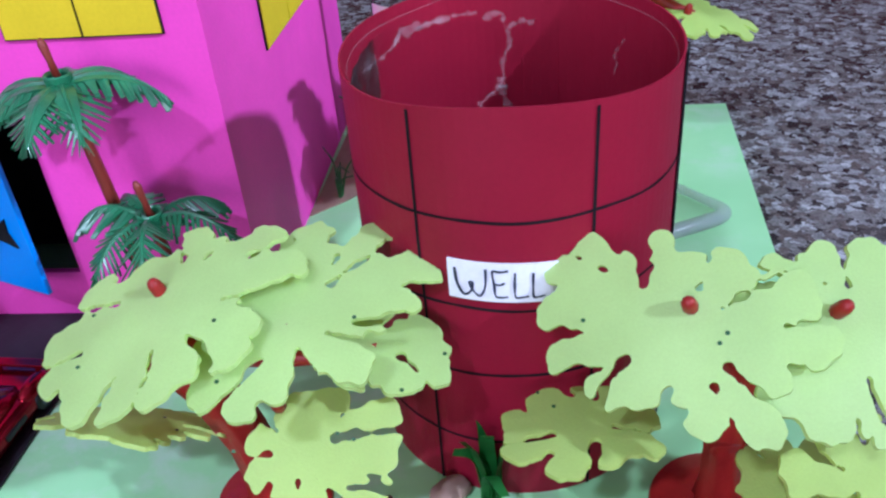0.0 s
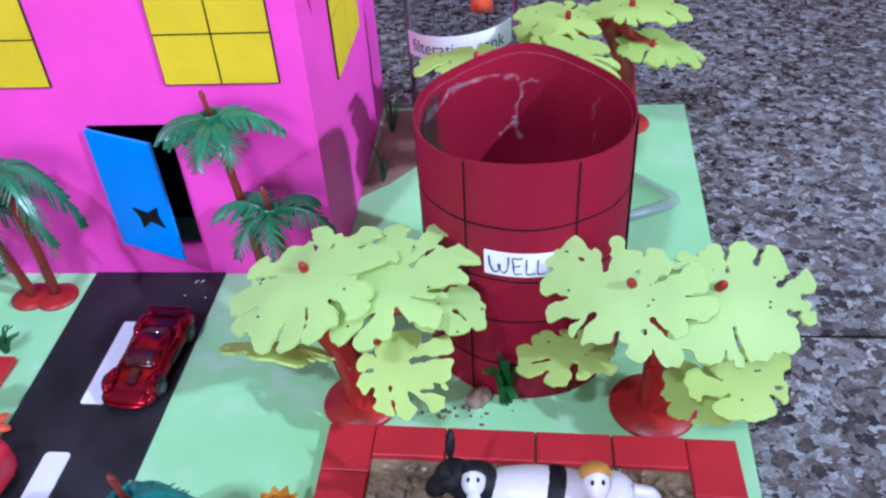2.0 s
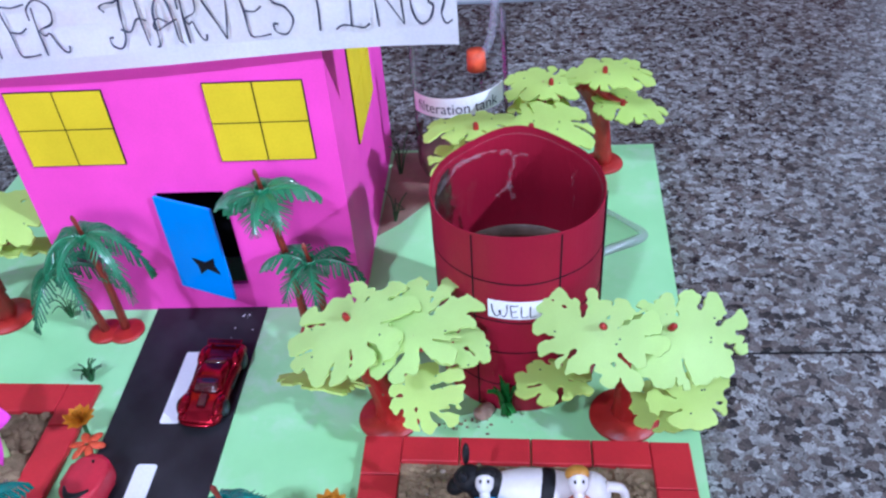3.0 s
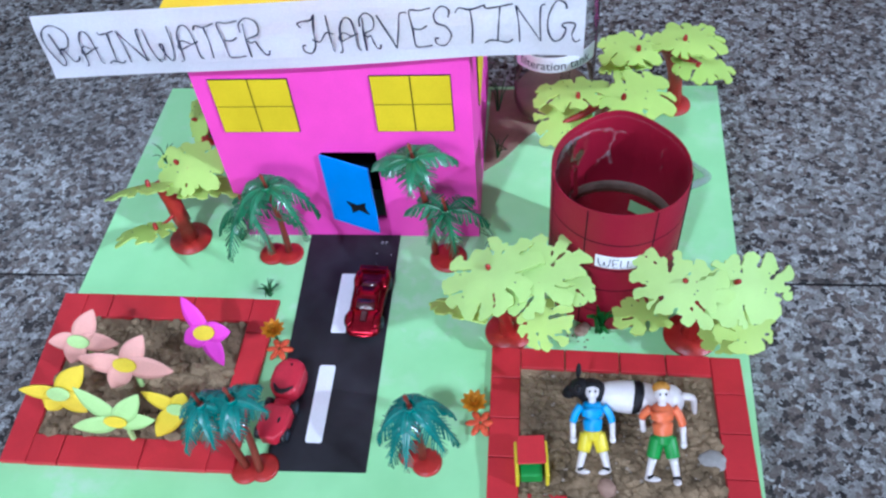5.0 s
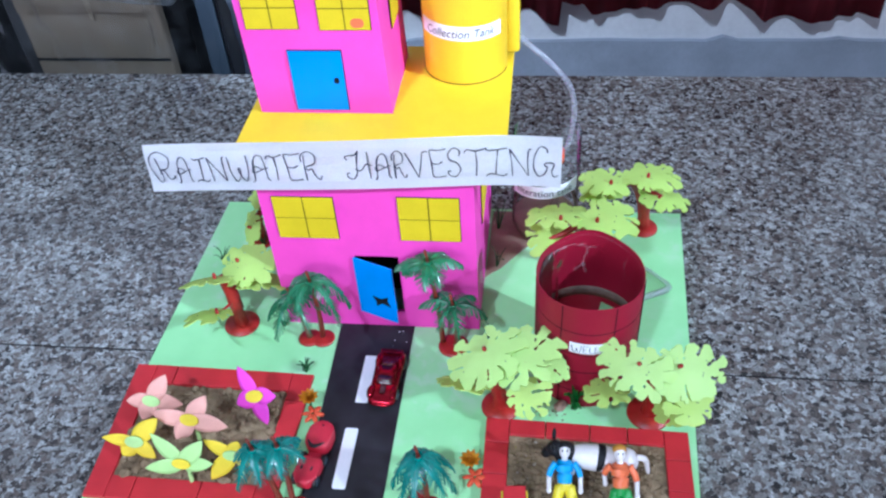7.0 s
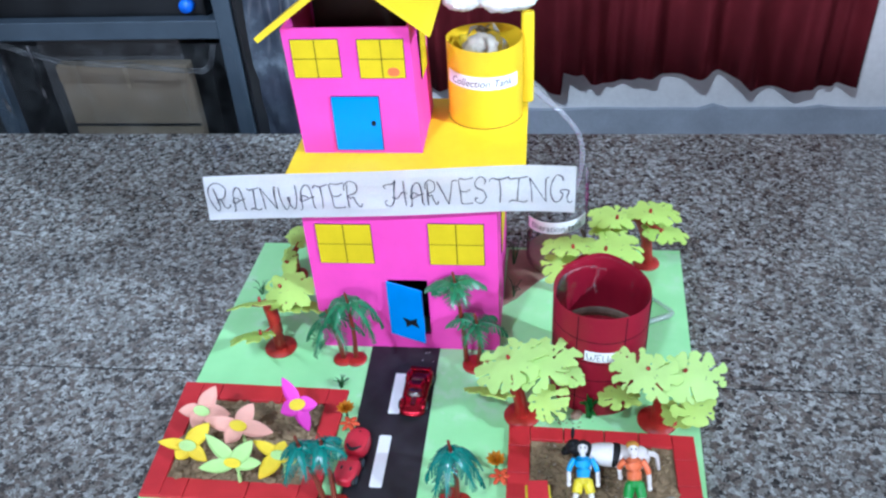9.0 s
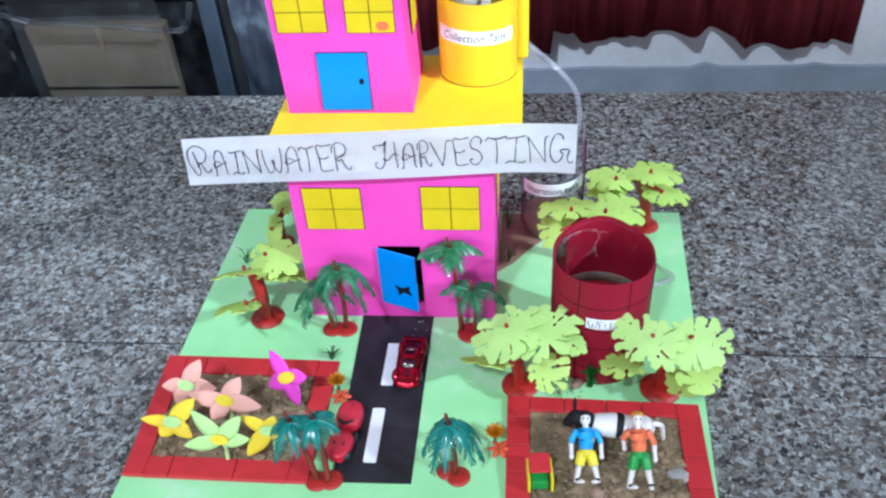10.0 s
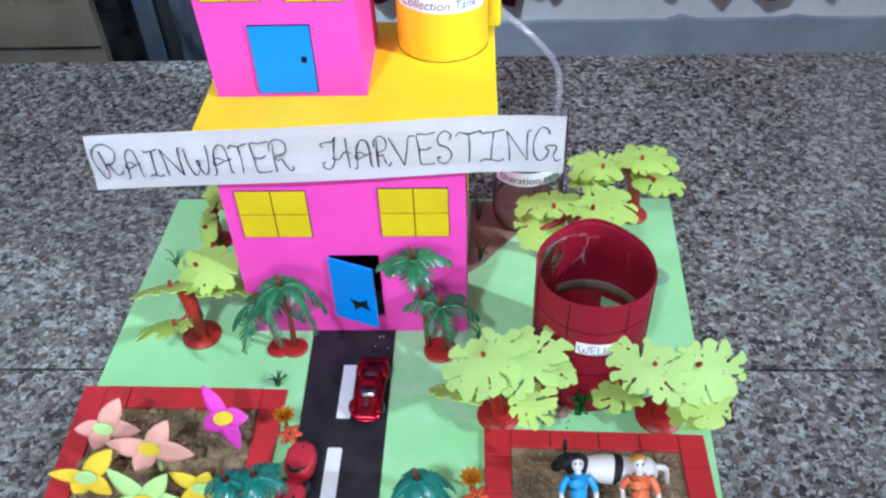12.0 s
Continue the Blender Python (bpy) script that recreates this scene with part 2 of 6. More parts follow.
CARD = sheet("brown_cardboard", (0.175, 0.135, 0.092), 0.8, 0.12, 200, 9, 0.3)
SKIN = sheet("white_toy_plastic", (0.74, 0.70, 0.68), 0.35, 0.08, 400, 60, 0.1, 0.5)
COWBLACK = sheet("black_toy_plastic", (0.010, 0.010, 0.012), 0.5, 0.3, 400, 60, 0.1, 0.2)
TOYBLUE = sheet("blue_toy_plastic", (0.02, 0.34, 0.70), 0.35, 0.1, 400, 60, 0.1, 0.5)
TOYYELLOW = sheet("yellow_toy_plastic", (0.80, 0.66, 0.02), 0.35, 0.1, 400, 60, 0.1, 0.5)
TOYORANGE = sheet("orange_toy_plastic", (0.78, 0.17, 0.06), 0.35, 0.1, 400, 60, 0.1, 0.5)
TOYGREEN = sheet("green_toy_plastic", (0.02, 0.30, 0.05), 0.35, 0.1, 400, 60, 0.1, 0.5)
TOYBLOND = sheet("golden_toy_plastic", (0.52, 0.24, 0.03), 0.4, 0.2, 400, 60, 0.2, 0.5)
TOYRED = sheet("red_toy_plastic", (0.56, 0.018, 0.042), 0.4, 0.15, 400, 60, 0.1, 0.5)
KNOBBLUE = sheet("blue_knob", (0.02, 0.15, 0.8), 0.2, 0.1, 300, 60, 0.0)


def chrome_red():
    m, nt, b = tree_of("red_chrome_paint", 0.16, 0.85, 0.6)
    nt.links.new(ramp(nt, noise_of(nt, 90, 3), [(0.3, (0.19, 0.004, 0.012)), (0.7, (0.40, 0.009, 0.024))]), b.inputs["Base Color"])
    return m


CHROME = chrome_red()
TINT = sheet("dark_red_glass", (0.07, 0.003, 0.006), 0.12, 0.3, 200, 60, 0.1, 0.8)

# ---- mesh helpers ----


def mesh_of(bm, name, mats, smooth=False):
    me = bpy.data.meshes.new(name)
    bmesh.ops.recalc_face_normals(bm, faces=bm.faces)
    bm.to_mesh(me)
    bm.free()
    for mt in (mats if isinstance(mats, (list, tuple)) else [mats]):
        me.materials.append(mt)
    if smooth:
        for p in me.polygons:
            p.use_smooth = True
    return me


def part(name, bm, mat, parent, label="", smooth=False, m=None):
    ob = new(name, mesh_of(bm, name, mat, smooth))
    ob.parent = parent
    if m is not None:
        ob.matrix_basis = m
    if label:
        ob["label"] = label
    return ob


def thing(name, m, label, category, group="", kind=""):
    ob = new(name)
    ob.empty_display_size = 0.01
    ob.matrix_basis = m
    return tagged(ob, label, category, group, kind)


def solid(name, bm, mat, m, label, category, group="", kind="", smooth=False):
    ob = new(name, mesh_of(bm, name, mat, smooth))
    ob.matrix_basis = m
    return tagged(ob, label, category, group, kind)


def box(x0, x1, y0, y1, z0, z1, bevel=0.0, bm=None):
    bm = bm or bmesh.new()
    r = bmesh.ops.create_cube(bm, size=1.0)
    for v in r["verts"]:
        v.co = Vector(((x0 + x1) / 2 + v.co.x * (x1 - x0), (y0 + y1) / 2 + v.co.y * (y1 - y0), (z0 + z1) / 2 + v.co.z * (z1 - z0)))
    if bevel:
        es = {e for v in r["verts"] for e in v.link_edges}
        bmesh.ops.bevel(bm, geom=list(es), offset=bevel, segments=2, affect="EDGES", profile=0.5)
    return bm


def prism(points, z0, z1, bm=None):
    """An upright slab over a plan outline."""
    bm = bm or bmesh.new()
    lo = [bm.verts.new((x, y, z0)) for x, y in points]
    hi = [bm.verts.new((x, y, z1)) for x, y in points]
    n = len(points)
    bm.faces.new(lo[::-1])
    bm.faces.new(hi)
    for i in range(n):
        bm.faces.new((lo[i], lo[(i + 1) % n], hi[(i + 1) % n], hi[i]))
    return bm


def sweep(points, radii, sides=10, bm=None, cap=True):
    """A round tube along points, with a radius at each."""
    bm = bm or bmesh.new()
    pts = [Vector(p) for p in points]
    rings = []
    up = Vector((0, 0, 1))
    for i, p in enumerate(pts):
        d = (pts[min(i + 1, len(pts) - 1)] - pts[max(i - 1, 0)]).normalized()
        a = d.cross(up)
        if a.length < 0.05:
            a = d.cross(Vector((1, 0, 0)))
        a.normalize()
        b = d.cross(a).normalized()
        r = radii[i] if isinstance(radii, (list, tuple)) else radii
        rings.append([bm.verts.new(p + a * (r * math.cos(2 * math.pi * k / sides)) + b * (r * math.sin(2 * math.pi * k / sides))) for k in range(sides)])
    for r0, r1 in zip(rings, rings[1:]):
        for k in range(sides):
            bm.faces.new((r0[k], r0[(k + 1) % sides], r1[(k + 1) % sides], r1[k]))
    if cap:
        bm.faces.new(rings[0][::-1])
        bm.faces.new(rings[-1])
    return bm


def smooth_line(points, n=12):
    """Catmull-Rom through points."""
    p = [Vector(q) for q in points]
    p = [p[0] * 2 - p[1]] + p + [p[-1] * 2 - p[-2]]
    out = []
    for i in range(1, len(p) - 2):
        for k in range(n):
            t = k / n
            out.append(0.5 * ((2 * p[i]) + (p[i + 1] - p[i - 1]) * t + (2 * p[i - 1] - 5 * p[i] + 4 * p[i + 1] - p[i + 2]) * t * t + (3 * p[i] - p[i - 1] - 3 * p[i + 1] + p[i + 2]) * t ** 3))
    out.append(p[-2])
    return out


def blob(c, r, bm=None, sub=2, turn=None, mat=0):
    """An ellipsoid with its centre and three half-axes."""
    bm = bm or bmesh.new()
    res = bmesh.ops.create_icosphere(bm, subdivisions=sub, radius=1.0)
    t = turn or Matrix.Identity(3)
    for v in res["verts"]:
        v.co = Vector(c) + t @ Vector((v.co.x * r[0], v.co.y * r[1], v.co.z * r[2]))
    for f in {f for v in res["verts"] for f in v.link_faces}:
        f.material_index = mat
        f.smooth = True
    return bm


def text_bm(words, height, fit_width):
    """Lettering in the built-in font: lies in x (width) and y (height), centred."""
    cu = bpy.data.curves.new("lettering", "FONT")
    cu.body, cu.align_x, cu.align_y, cu.size = words, "CENTER", "CENTER", 1.0
    cu.resolution_u = 3
    ob = bpy.data.objects.new("lettering", cu)
    scene.collection.objects.link(ob)
    bpy.context.view_layer.update()
    me = bpy.data.meshes.new_from_object(ob.evaluated_get(bpy.context.evaluated_depsgraph_get()))
    bpy.data.objects.remove(ob)
    bpy.data.curves.remove(cu)
    bm = bmesh.new()
    bm.from_mesh(me)
    bpy.data.meshes.remove(me)
    xs = [v.co.x for v in bm.verts]
    ys = [v.co.y for v in bm.verts]
    sy = height / (max(ys) - min(ys))
    sx = fit_width / (max(xs) - min(xs))
    cx, cy = (max(xs) + min(xs)) / 2, (max(ys) + min(ys)) / 2
    for v in bm.verts:
        v.co = Vector(((v.co.x - cx) * sx, (v.co.y - cy) * sy, 0))
    return bm


# ---- setting: room, table ----
WALL_Y, FLOOR_Z, CEIL_Z, SOUTH_Y = 0.98, -0.75, 2.95, -3.4


def south_wall():
    """The wall behind the walk, with an assumed opening, unseen, for the fill light."""
    bm = bmesh.new()
    for x0, x1, z0, z1 in ((-2.4, -1.3, FLOOR_Z, CEIL_Z), (0.2, 2.6, FLOOR_Z, CEIL_Z), (-1.3, 0.2, FLOOR_Z, 0.2), (-1.3, 0.2, 1.5, CEIL_Z)):
        box(x0, x1, SOUTH_Y - 0.12, SOUTH_Y, z0, z1, bm=bm)
    return bm


for nm, b in (("wall_north", box(-2.4, 2.6, WALL_Y, WALL_Y + 0.12, FLOOR_Z, CEIL_Z)), ("wall_south", south_wall()),
              ("wall_west", box(-2.52, -2.4, SOUTH_Y - 0.12, WALL_Y + 0.12, FLOOR_Z, CEIL_Z)), ("wall_east", box(2.6, 2.72, SOUTH_Y - 0.12, WALL_Y + 0.12, FLOOR_Z, CEIL_Z))):
    solid(nm, b, PLASTER, pose(0, 0, 0), "white plastered room wall with rubbed marks", "wall", kind="structure")
solid("ceiling", box(-2.52, 2.72, SOUTH_Y - 0.12, WALL_Y + 0.12, CEIL_Z, CEIL_Z + 0.1), PLASTER, pose(0, 0, 0), "plain white plastered ceiling of the room", "ceiling", kind="structure")
solid("floor", box(-2.52, 2.72, SOUTH_Y - 0.12, WALL_Y + 0.12, FLOOR_Z - 0.1, FLOOR_Z), FLOORM, pose(0, 0, 0), "plain grey floor under the granite table", "floor", kind="structure")


def skirting():
    bm = bmesh.new()
    n = 160
    rng = random.Random(4)
    top = []
    for i in range(n + 1):
        x = -2.39 + 4.98 * i / n
        top.append((x, -0.204 + 0.004 * noise.noise(Vector((x * 9, 1, 0))) + (0.010 * rng.random() if rng.random() < 0.10 else 0)))
    for (xa, za), (xb, zb) in zip(top, top[1:]):
        f = [(xa, -0.74), (xb, -0.74), (xb, zb), (xa, za)]
        a = [bm.verts.new((x, WALL_Y - 0.012, z)) for x, z in f]
        bm.faces.new(a)
        c = [bm.verts.new(p) for p in ((xa, WALL_Y - 0.012, za), (xb, WALL_Y - 0.012, zb), (xb, WALL_Y + 0.01, zb), (xa, WALL_Y + 0.01, za))]
        bm.faces.new(c)
    bmesh.ops.remove_doubles(bm, verts=bm.verts, dist=0.0002)
    return bm


solid("baseboard", skirting(), DADO, pose(0, 0, 0), "rough grey cement band along the foot of the white wall", "baseboard", kind="structure")

TABLE = thing("granite_table", pose(0, 0, FLOOR_Z), "long table topped with speckled grey brown granite slabs", "table")
TOP = -0.006
BACK = 0.503


SEAM = -0.6445


def slab(x0, x1, y0, y1):
    return box(x0, x1, y0, y1, TOP - 0.03 - FLOOR_Z, TOP - FLOOR_Z, 0.0012)


for x0, x1, y0, y1 in ((-1.7, 1.9, -1.0, -0.0415), (-1.7, SEAM - 0.0012, -0.0395, BACK), (SEAM + 0.0012, 1.9, -0.0395, BACK)):
    part("slab", slab(x0, x1, y0, y1), GRANITE, TABLE)
part("joint_filler", box(-1.69, 1.89, -0.99, BACK - 0.006, TOP - 0.034 - FLOOR_Z, TOP - 0.0012 - FLOOR_Z), INK, TABLE, "dark grout line between the slabs")
part("masonry_base", box(-1.55, 1.75, -0.35, BACK - 0.1, 0, TOP - 0.036 - FLOOR_Z), PLASTER, TABLE)


# curtain
HEM_X = (-0.13, 0.126, 0.159, 0.186, 0.188, 0.227, 0.244, 0.277, 0.313, 0.339, 0.397, 0.458, 0.499, 0.536, 0.566, 0.729, 0.735, 0.767)
HEM_Z = (-0.132, -0.130, -0.148, -0.148, -0.098, -0.099, -0.125, -0.134, -0.126, -0.114, -0.116, -0.111, -0.105, -0.114, -0.146, -0.143, -0.136, -0.137)


def curtain(x0, x1, top, phase):
    bm = bmesh.new()
    nx, nz = 220, 8
    grid = []
    for i in range(nx + 1):
        u = i / nx
        x = x0 + (x1 - x0) * u
        w = 0.024 * math.sin(u * 46 + phase + 1.7 * math.sin(u * 9)) + 0.010 * math.sin(u * 21 + 2 + phase) + 0.005 * math.sin(u * 118 + 3 * math.sin(u * 13))
        zb = float(np.interp(x, HEM_X, HEM_Z)) - 0.12 * w
        grid.append([bm.verts.new((x, 0.938 + w * (1 - 0.25 * j / nz), zb + (top - zb) * j / nz)) for j in range(nz + 1)])
    for a, b in zip(grid, grid[1:]):
        for j in range(nz):
            bm.faces.new((a[j], b[j], b[j + 1], a[j + 1]))
    bmesh.ops.solidify(bm, geom=bm.faces[:], thickness=0.0015)
    return bm


CURT = thing("curtain", pose(0, 0, 0), "maroon cloth curtain hanging in folds before the wall", "curtain")
part("cloth", curtain(-0.13, 0.767, 1.3, 0.4), CURTAIN, CURT, smooth=True)
part("curtain_rod", sweep([(-0.4, 0.938, 1.31), (1.1, 0.938, 1.31)], 0.012, 12), STEEL, CURT)
for x in (-0.35, 1.05):
    part("bracket", box(x - 0.01, x + 0.01, 0.9, WALL_Y + 0.002, 1.30, 1.32), STEEL, CURT)

# black rack with a cardboard box, wrapped in film
RACK = thing("storage_rack", pose(0, 0, FLOOR_Z), "dark blue-grey steel rack standing behind the granite table", "rack")
RY = 0.70
for x in (-1.600, -0.880, -0.408):
    for y in (RY, 0.93):
        part("post", box(x - 0.016, x + 0.016, y - 0.012, y + 0.012, 0, 1.35, 0.002), STEEL, RACK)
part("beam", box(-1.60, -0.421, RY - 0.015, RY + 0.012, 0.832, 0.866, 0.002), STEEL, RACK, "scuffed steel front rail")
part("shelf", box(-1.60, -0.421, RY + 0.013, 0.942, 0.842, 0.856), STEEL, RACK)
part("shelf", box(-1.60, -0.421, RY - 0.01, 0.942, 0.16, 0.18), STEEL, RACK)
part("back_panel", box(-1.62, -0.39, 0.943, 0.955, 0.02, 1.35), BLACKP, RACK)
part("side_panel", box(-0.388, -0.384, RY - 0.01, 0.94, 0.02, 1.33), BLACKP, RACK)


def film(x0, x1, z0, z1, y, amp, nx=50, nz=40, seed=0):
    bm = bmesh.new()
    g = [[bm.verts.new((x0 + (x1 - x0) * i / nx, y + amp * noise.noise(Vector((i * 0.23 + seed, j * 0.11, 0))) + 0.5 * amp * noise.noise(Vector((i * 0.6, j * 0.5 + seed, 3))), z0 + (z1 - z0) * j / nz)) for j in range(nz + 1)] for i in range(nx + 1)]
    for a, b in zip(g, g[1:]):
        for j in range(nz):
            bm.faces.new((a[j], b[j], b[j + 1], a[j + 1]))
    return bm


part("plastic_wrap", film(-1.59, -0.40, 0.2, 0.828, RY - 0.022, 0.008, 110, 40), FILM, RACK, "crinkled clear plastic film stretched over the front", smooth=True)
strap = bmesh.new()
sweep(smooth_line([(-0.870, 0.666, 0.845), (-0.828, 0.666, 0.835), (-0.775, 0.666, 0.817), (-0.705, 0.666, 0.798), (-0.590, 0.666, 0.793), (-0.487, 0.666, 0.781), (-0.446, 0.666, 0.787), (-0.428, 0.668, 0.831)], 6), 0.0050, 8, strap)
for v in strap.verts:
    v.co.z += 0.004 * noise.noise(v.co * 40)
part("gathered_film", strap, FILM, RACK, "gathered fold of the clear film", smooth=True)
CB = thing("cardboard_box", pose(-0.638, 0.722, 0.18 + FLOOR_Z), "closed brown cardboard box standing in the dark rack", "box")
part("carton", box(-0.131, 0.129, 0.0, 0.024, 0, 0.589, 0.004), CARD, CB)
part("flap", box(-0.130, 0.128, -0.0030, -0.0005, 0.555, 0.588, 0.0008), CARD, CB)
part("seam", box(-0.129, 0.127, -0.0012, 0.0005, 0.461, 0.466), BLACKP, CB, "dark seam between the carton panels")
part("tape", box(0.002, 0.011, -0.0042, -0.0031, 0.543, 0.587), sheet("parcel_tape", (0.235, 0.185, 0.13), 0.3, 0.15, 200, 20, 0.2), CB, "strip of tan parcel tape")
# Cardboard darkened to grey: the rack's shade is in the colour.
SHADEDCARD = sheet("shaded_cardboard", (0.045, 0.044, 0.045), 0.8, 0.2, 200, 9, 0.3)
CB2 = thing("cardboard_box", pose(-0.668, 0.748, 0.18 + FLOOR_Z), "taller cardboard box behind the brown one, coloured dark for shade", "box")
part("carton", box(-0.142, 0.142, 0.0, 0.12, 0, 0.640, 0.004), SHADEDCARD, CB2)
part("seam", box(-0.140, 0.140, -0.0012, 0.0005, 0.632, 0.635), BLACKP, CB2)
SET = thing("audio_unit", pose(-0.69, RY + 0.12, 0.857 + FLOOR_Z), "black electronic unit with one blue knob on the rack shelf", "electronics")
part("case", box(-0.26, 0.24, -0.1, 0.1, 0.0, 0.30, 0.006), BLACKP, SET)
part("knob", sweep([(0.21, -0.101, 0.026), (0.21, -0.116, 0.026)], [0.014, 0.011], 20), KNOBBLUE, SET, "shiny blue knob", True)
for x in (0.02, 0.04, 0.06, 0.08):
    part("marking", box(x, x + 0.016, -0.1025, -0.1008, 0.05, 0.058), WHITE, SET)


def smeared_sheet():
    """Dark blue-grey plastic with whitish dusty smears."""
    m, nt, b = tree_of("smeared_dark_plastic", 0.3, 0, 0.5)
    nt.links.new(ramp(nt, noise_of(nt, 9, 6, 0.6), [(0.42, (0.030, 0.036, 0.055)), (0.55, (0.06, 0.075, 0.10)), (0.68, (0.20, 0.24, 0.29)), (0.8, (0.34, 0.38, 0.42))]), b.inputs["Base Color"])
    bump(nt, b, noise_of(nt, 40, 4), 0.3, 0.004)
    return m


BAG = thing("film_roll_sheet", pose(0, 0, 0), "grey-blue translucent plastic sheet hanging beside the rack", "plastic sheet")
part("sheet", film(-0.375, -0.20, FLOOR_Z, 0.45, 0.71, 0.02, 30, 60, 7), smeared_sheet(), BAG, smooth=True)
part("hanger", box(-0.38, -0.195, 0.70, 0.72, 0.44, 0.46), STEEL, BAG)
part("hanger_post", box(-0.30, -0.28, 0.735, 0.755, FLOOR_Z, 0.455), STEEL, BAG)

# ---- model base, road ----
BOARD = thing("model_base_board", pose(0, 0, 0), "flat board covered in pale green paper under the model", "board")
part("board", prism([(-0.232, -0.285), (0.291, -0.285), (0.318, 0.190), (-0.2185, 0.1935)], TOP, 0.0), GREENBOARD, BOARD)


def road_x(y, u):
    """Across the road: u from 0 (west edge) to 1 (east edge)."""
    k = -y / 0.213
    return (-0.041 + 0.004 * k) * (1 - u) + (0.035 - 0.002 * k) * u


part("road", prism([(road_x(-0.213, 0), -0.213), (road_x(-0.213, 1), -0.212), (0.035, 0.0), (-0.041, 0.0)], 0.0003, 0.0010), ROAD, BOARD, "black paper strip for a road, dusty")


def rounded(w, h, r, n=5):
    out = []
    for cx, cy, a in ((w / 2 - r, h / 2 - r, 0), (-w / 2 + r, h / 2 - r, 90), (-w / 2 + r, -h / 2 + r, 180), (w / 2 - r, -h / 2 + r, 270)):
        for k in range(n + 1):
            t = radians(a + 90 * k / n)
            out.append((cx + r * math.cos(t), cy + r * math.sin(t)))
    return out


part("lane_mark", prism(rounded(0.0115, 0.057, 0.001), 0.0011, 0.0018), WHITE, BOARD, "white paper lane mark", m=pose(-0.0028, -0.0708, 0, 0, 0, -0.5))
part("lane_mark", prism(rounded(0.0120, 0.063, 0.002), 0.0011, 0.0018), WHITE, BOARD, "white paper lane mark", m=pose(-0.0065, -0.160, 0, 0, 0, -0.5))
rng = random.Random(41)
sp = bmesh.new()
for k in range(9):
    x, y, r = rng.gauss(0.022, 0.003), -0.004 - 0.030 * rng.random(), 0.0002 + 0.0004 * rng.random() ** 2
    prism([(x + r * rng.uniform(0.7, 1.5) * math.cos(a), y + r * rng.uniform(0.7, 1.3) * math.sin(a)) for a in (0.3, 1.5, 2.6, 3.9, 5.2)], 0.0009, 0.0013, sp)
part("paint_specks", sp, WHITE, BOARD, "tiny white specks dropped on the road")
# Flat brown patch along the house's east side, wider to the back.
part("brown_patch", prism([(0.1015, 0.075), (0.118, 0.09), (0.140, 0.12), (0.160, 0.14), (0.165, 0.185), (0.1045, 0.186)], 0.0003, 0.0009), BROWNMATT, BOARD, "flat brown patch beside the house")

# ---- house ----
W = 0.003


def wall_ring(x0, x1, y0, y1, z0, z1, hole=None):
    """Four card walls with an opening cut through the front one: hole = x0, x1, z0, z1."""
    bm = bmesh.new()
    if hole:
        a, b, c, d = hole
        for q in ((x0, a, z0, z1), (b, x1, z0, z1), (a, b, d, z1), (a, b, z0, c)):
            if q[3] - q[2] > 0.0002:
                box(q[0], q[1], y0, y0 + W, q[2], q[3], bm=bm)
    else:
        box(x0, x1, y0, y0 + W, z0, z1, bm=bm)
    box(x0, x0 + W, y0 + W, y1 - W, z0, z1, bm=bm)
    box(x1 - W, x1, y0 + W, y1 - W, z0, z1, bm=bm)
    box(x0, x1, y1 - W, y1, z0, z1, bm=bm)
    bmesh.ops.remove_doubles(bm, verts=bm.verts, dist=0.00005)
    return bm


HOUSE = thing("model_house", pose(0, 0, 0), "two-storey model house of hot pink card with yellow roofs", "model house")
RZ = 0.194
part("lower_wall", wall_ring(-0.0955, 0.1010, 0.0, 0.198, 0.0, RZ, (-0.0165, 0.0265, 0.022, 0.0965)), PINK, HOUSE)
# Black sheet added inside so the open doorway stays dark.
part("doorway_backing", box(-0.06, 0.06, 0.05, 0.052, 0.004, 0.15), INK, HOUSE, "black sheet set inside to darken the doorway")
part("flat_roof", box(-0.121, 0.1275, -0.003, 0.219, RZ, RZ + 0.003, 0.0006), YELLOW, HOUSE, "flat yellow card roof terrace")


def window(x0, x1, z0, z1, parent, m, stain=False):
    """A drawn window: black outline with four yellow panes, facing -y at y = 0."""
    ob = part("window", box(x0 - 0.0006, x1 + 0.0006, -0.0007, 0.0, z0 - 0.0006, z1 + 0.0006), INK, parent, m=m)
    xm, zm, g = (x0 + x1) / 2, (z0 + z1) / 2, 0.0005
    for a, b in ((x0, xm - g), (xm + g, x1)):
        for c, d in ((z0, zm - g), (zm + g, z1)):
            part("pane", box(a, b, -0.0012, -0.0006, c, d), MUSTARD, ob)
    if stain:
        bm = prism(rounded(0.012, 0.009, 0.0042, 6), 0.0, 0.0003)
        part("smudge", bm, TOYORANGE, ob, "orange paint smudge", m=pose(x1 - 0.0115, -0.0013, z0 + 0.0065, 90, 0, 0))
    return ob


window(-0.0830, -0.0268, 0.1190, 0.1672, HOUSE, pose(0, -0.0003, 0))
window(0.0320, 0.0872, 0.1190, 0.1690, HOUSE, pose(0, -0.0003, 0))
window(0.060, 0.133, 0.090, 0.158, HOUSE, pose(0.1013, 0, 0, 0, 0, 90))

# open front door, hinged at its west edge
DOOR = part("front_door", box(0, 0.0425, -0.0011, 0.0011, 0.0235, 0.0955, 0.0004), BLUE, HOUSE, "bright blue card door standing ajar", m=pose(-0.0170, -0.0016, 0, 0, 0, -21))
bw = bmesh.new()
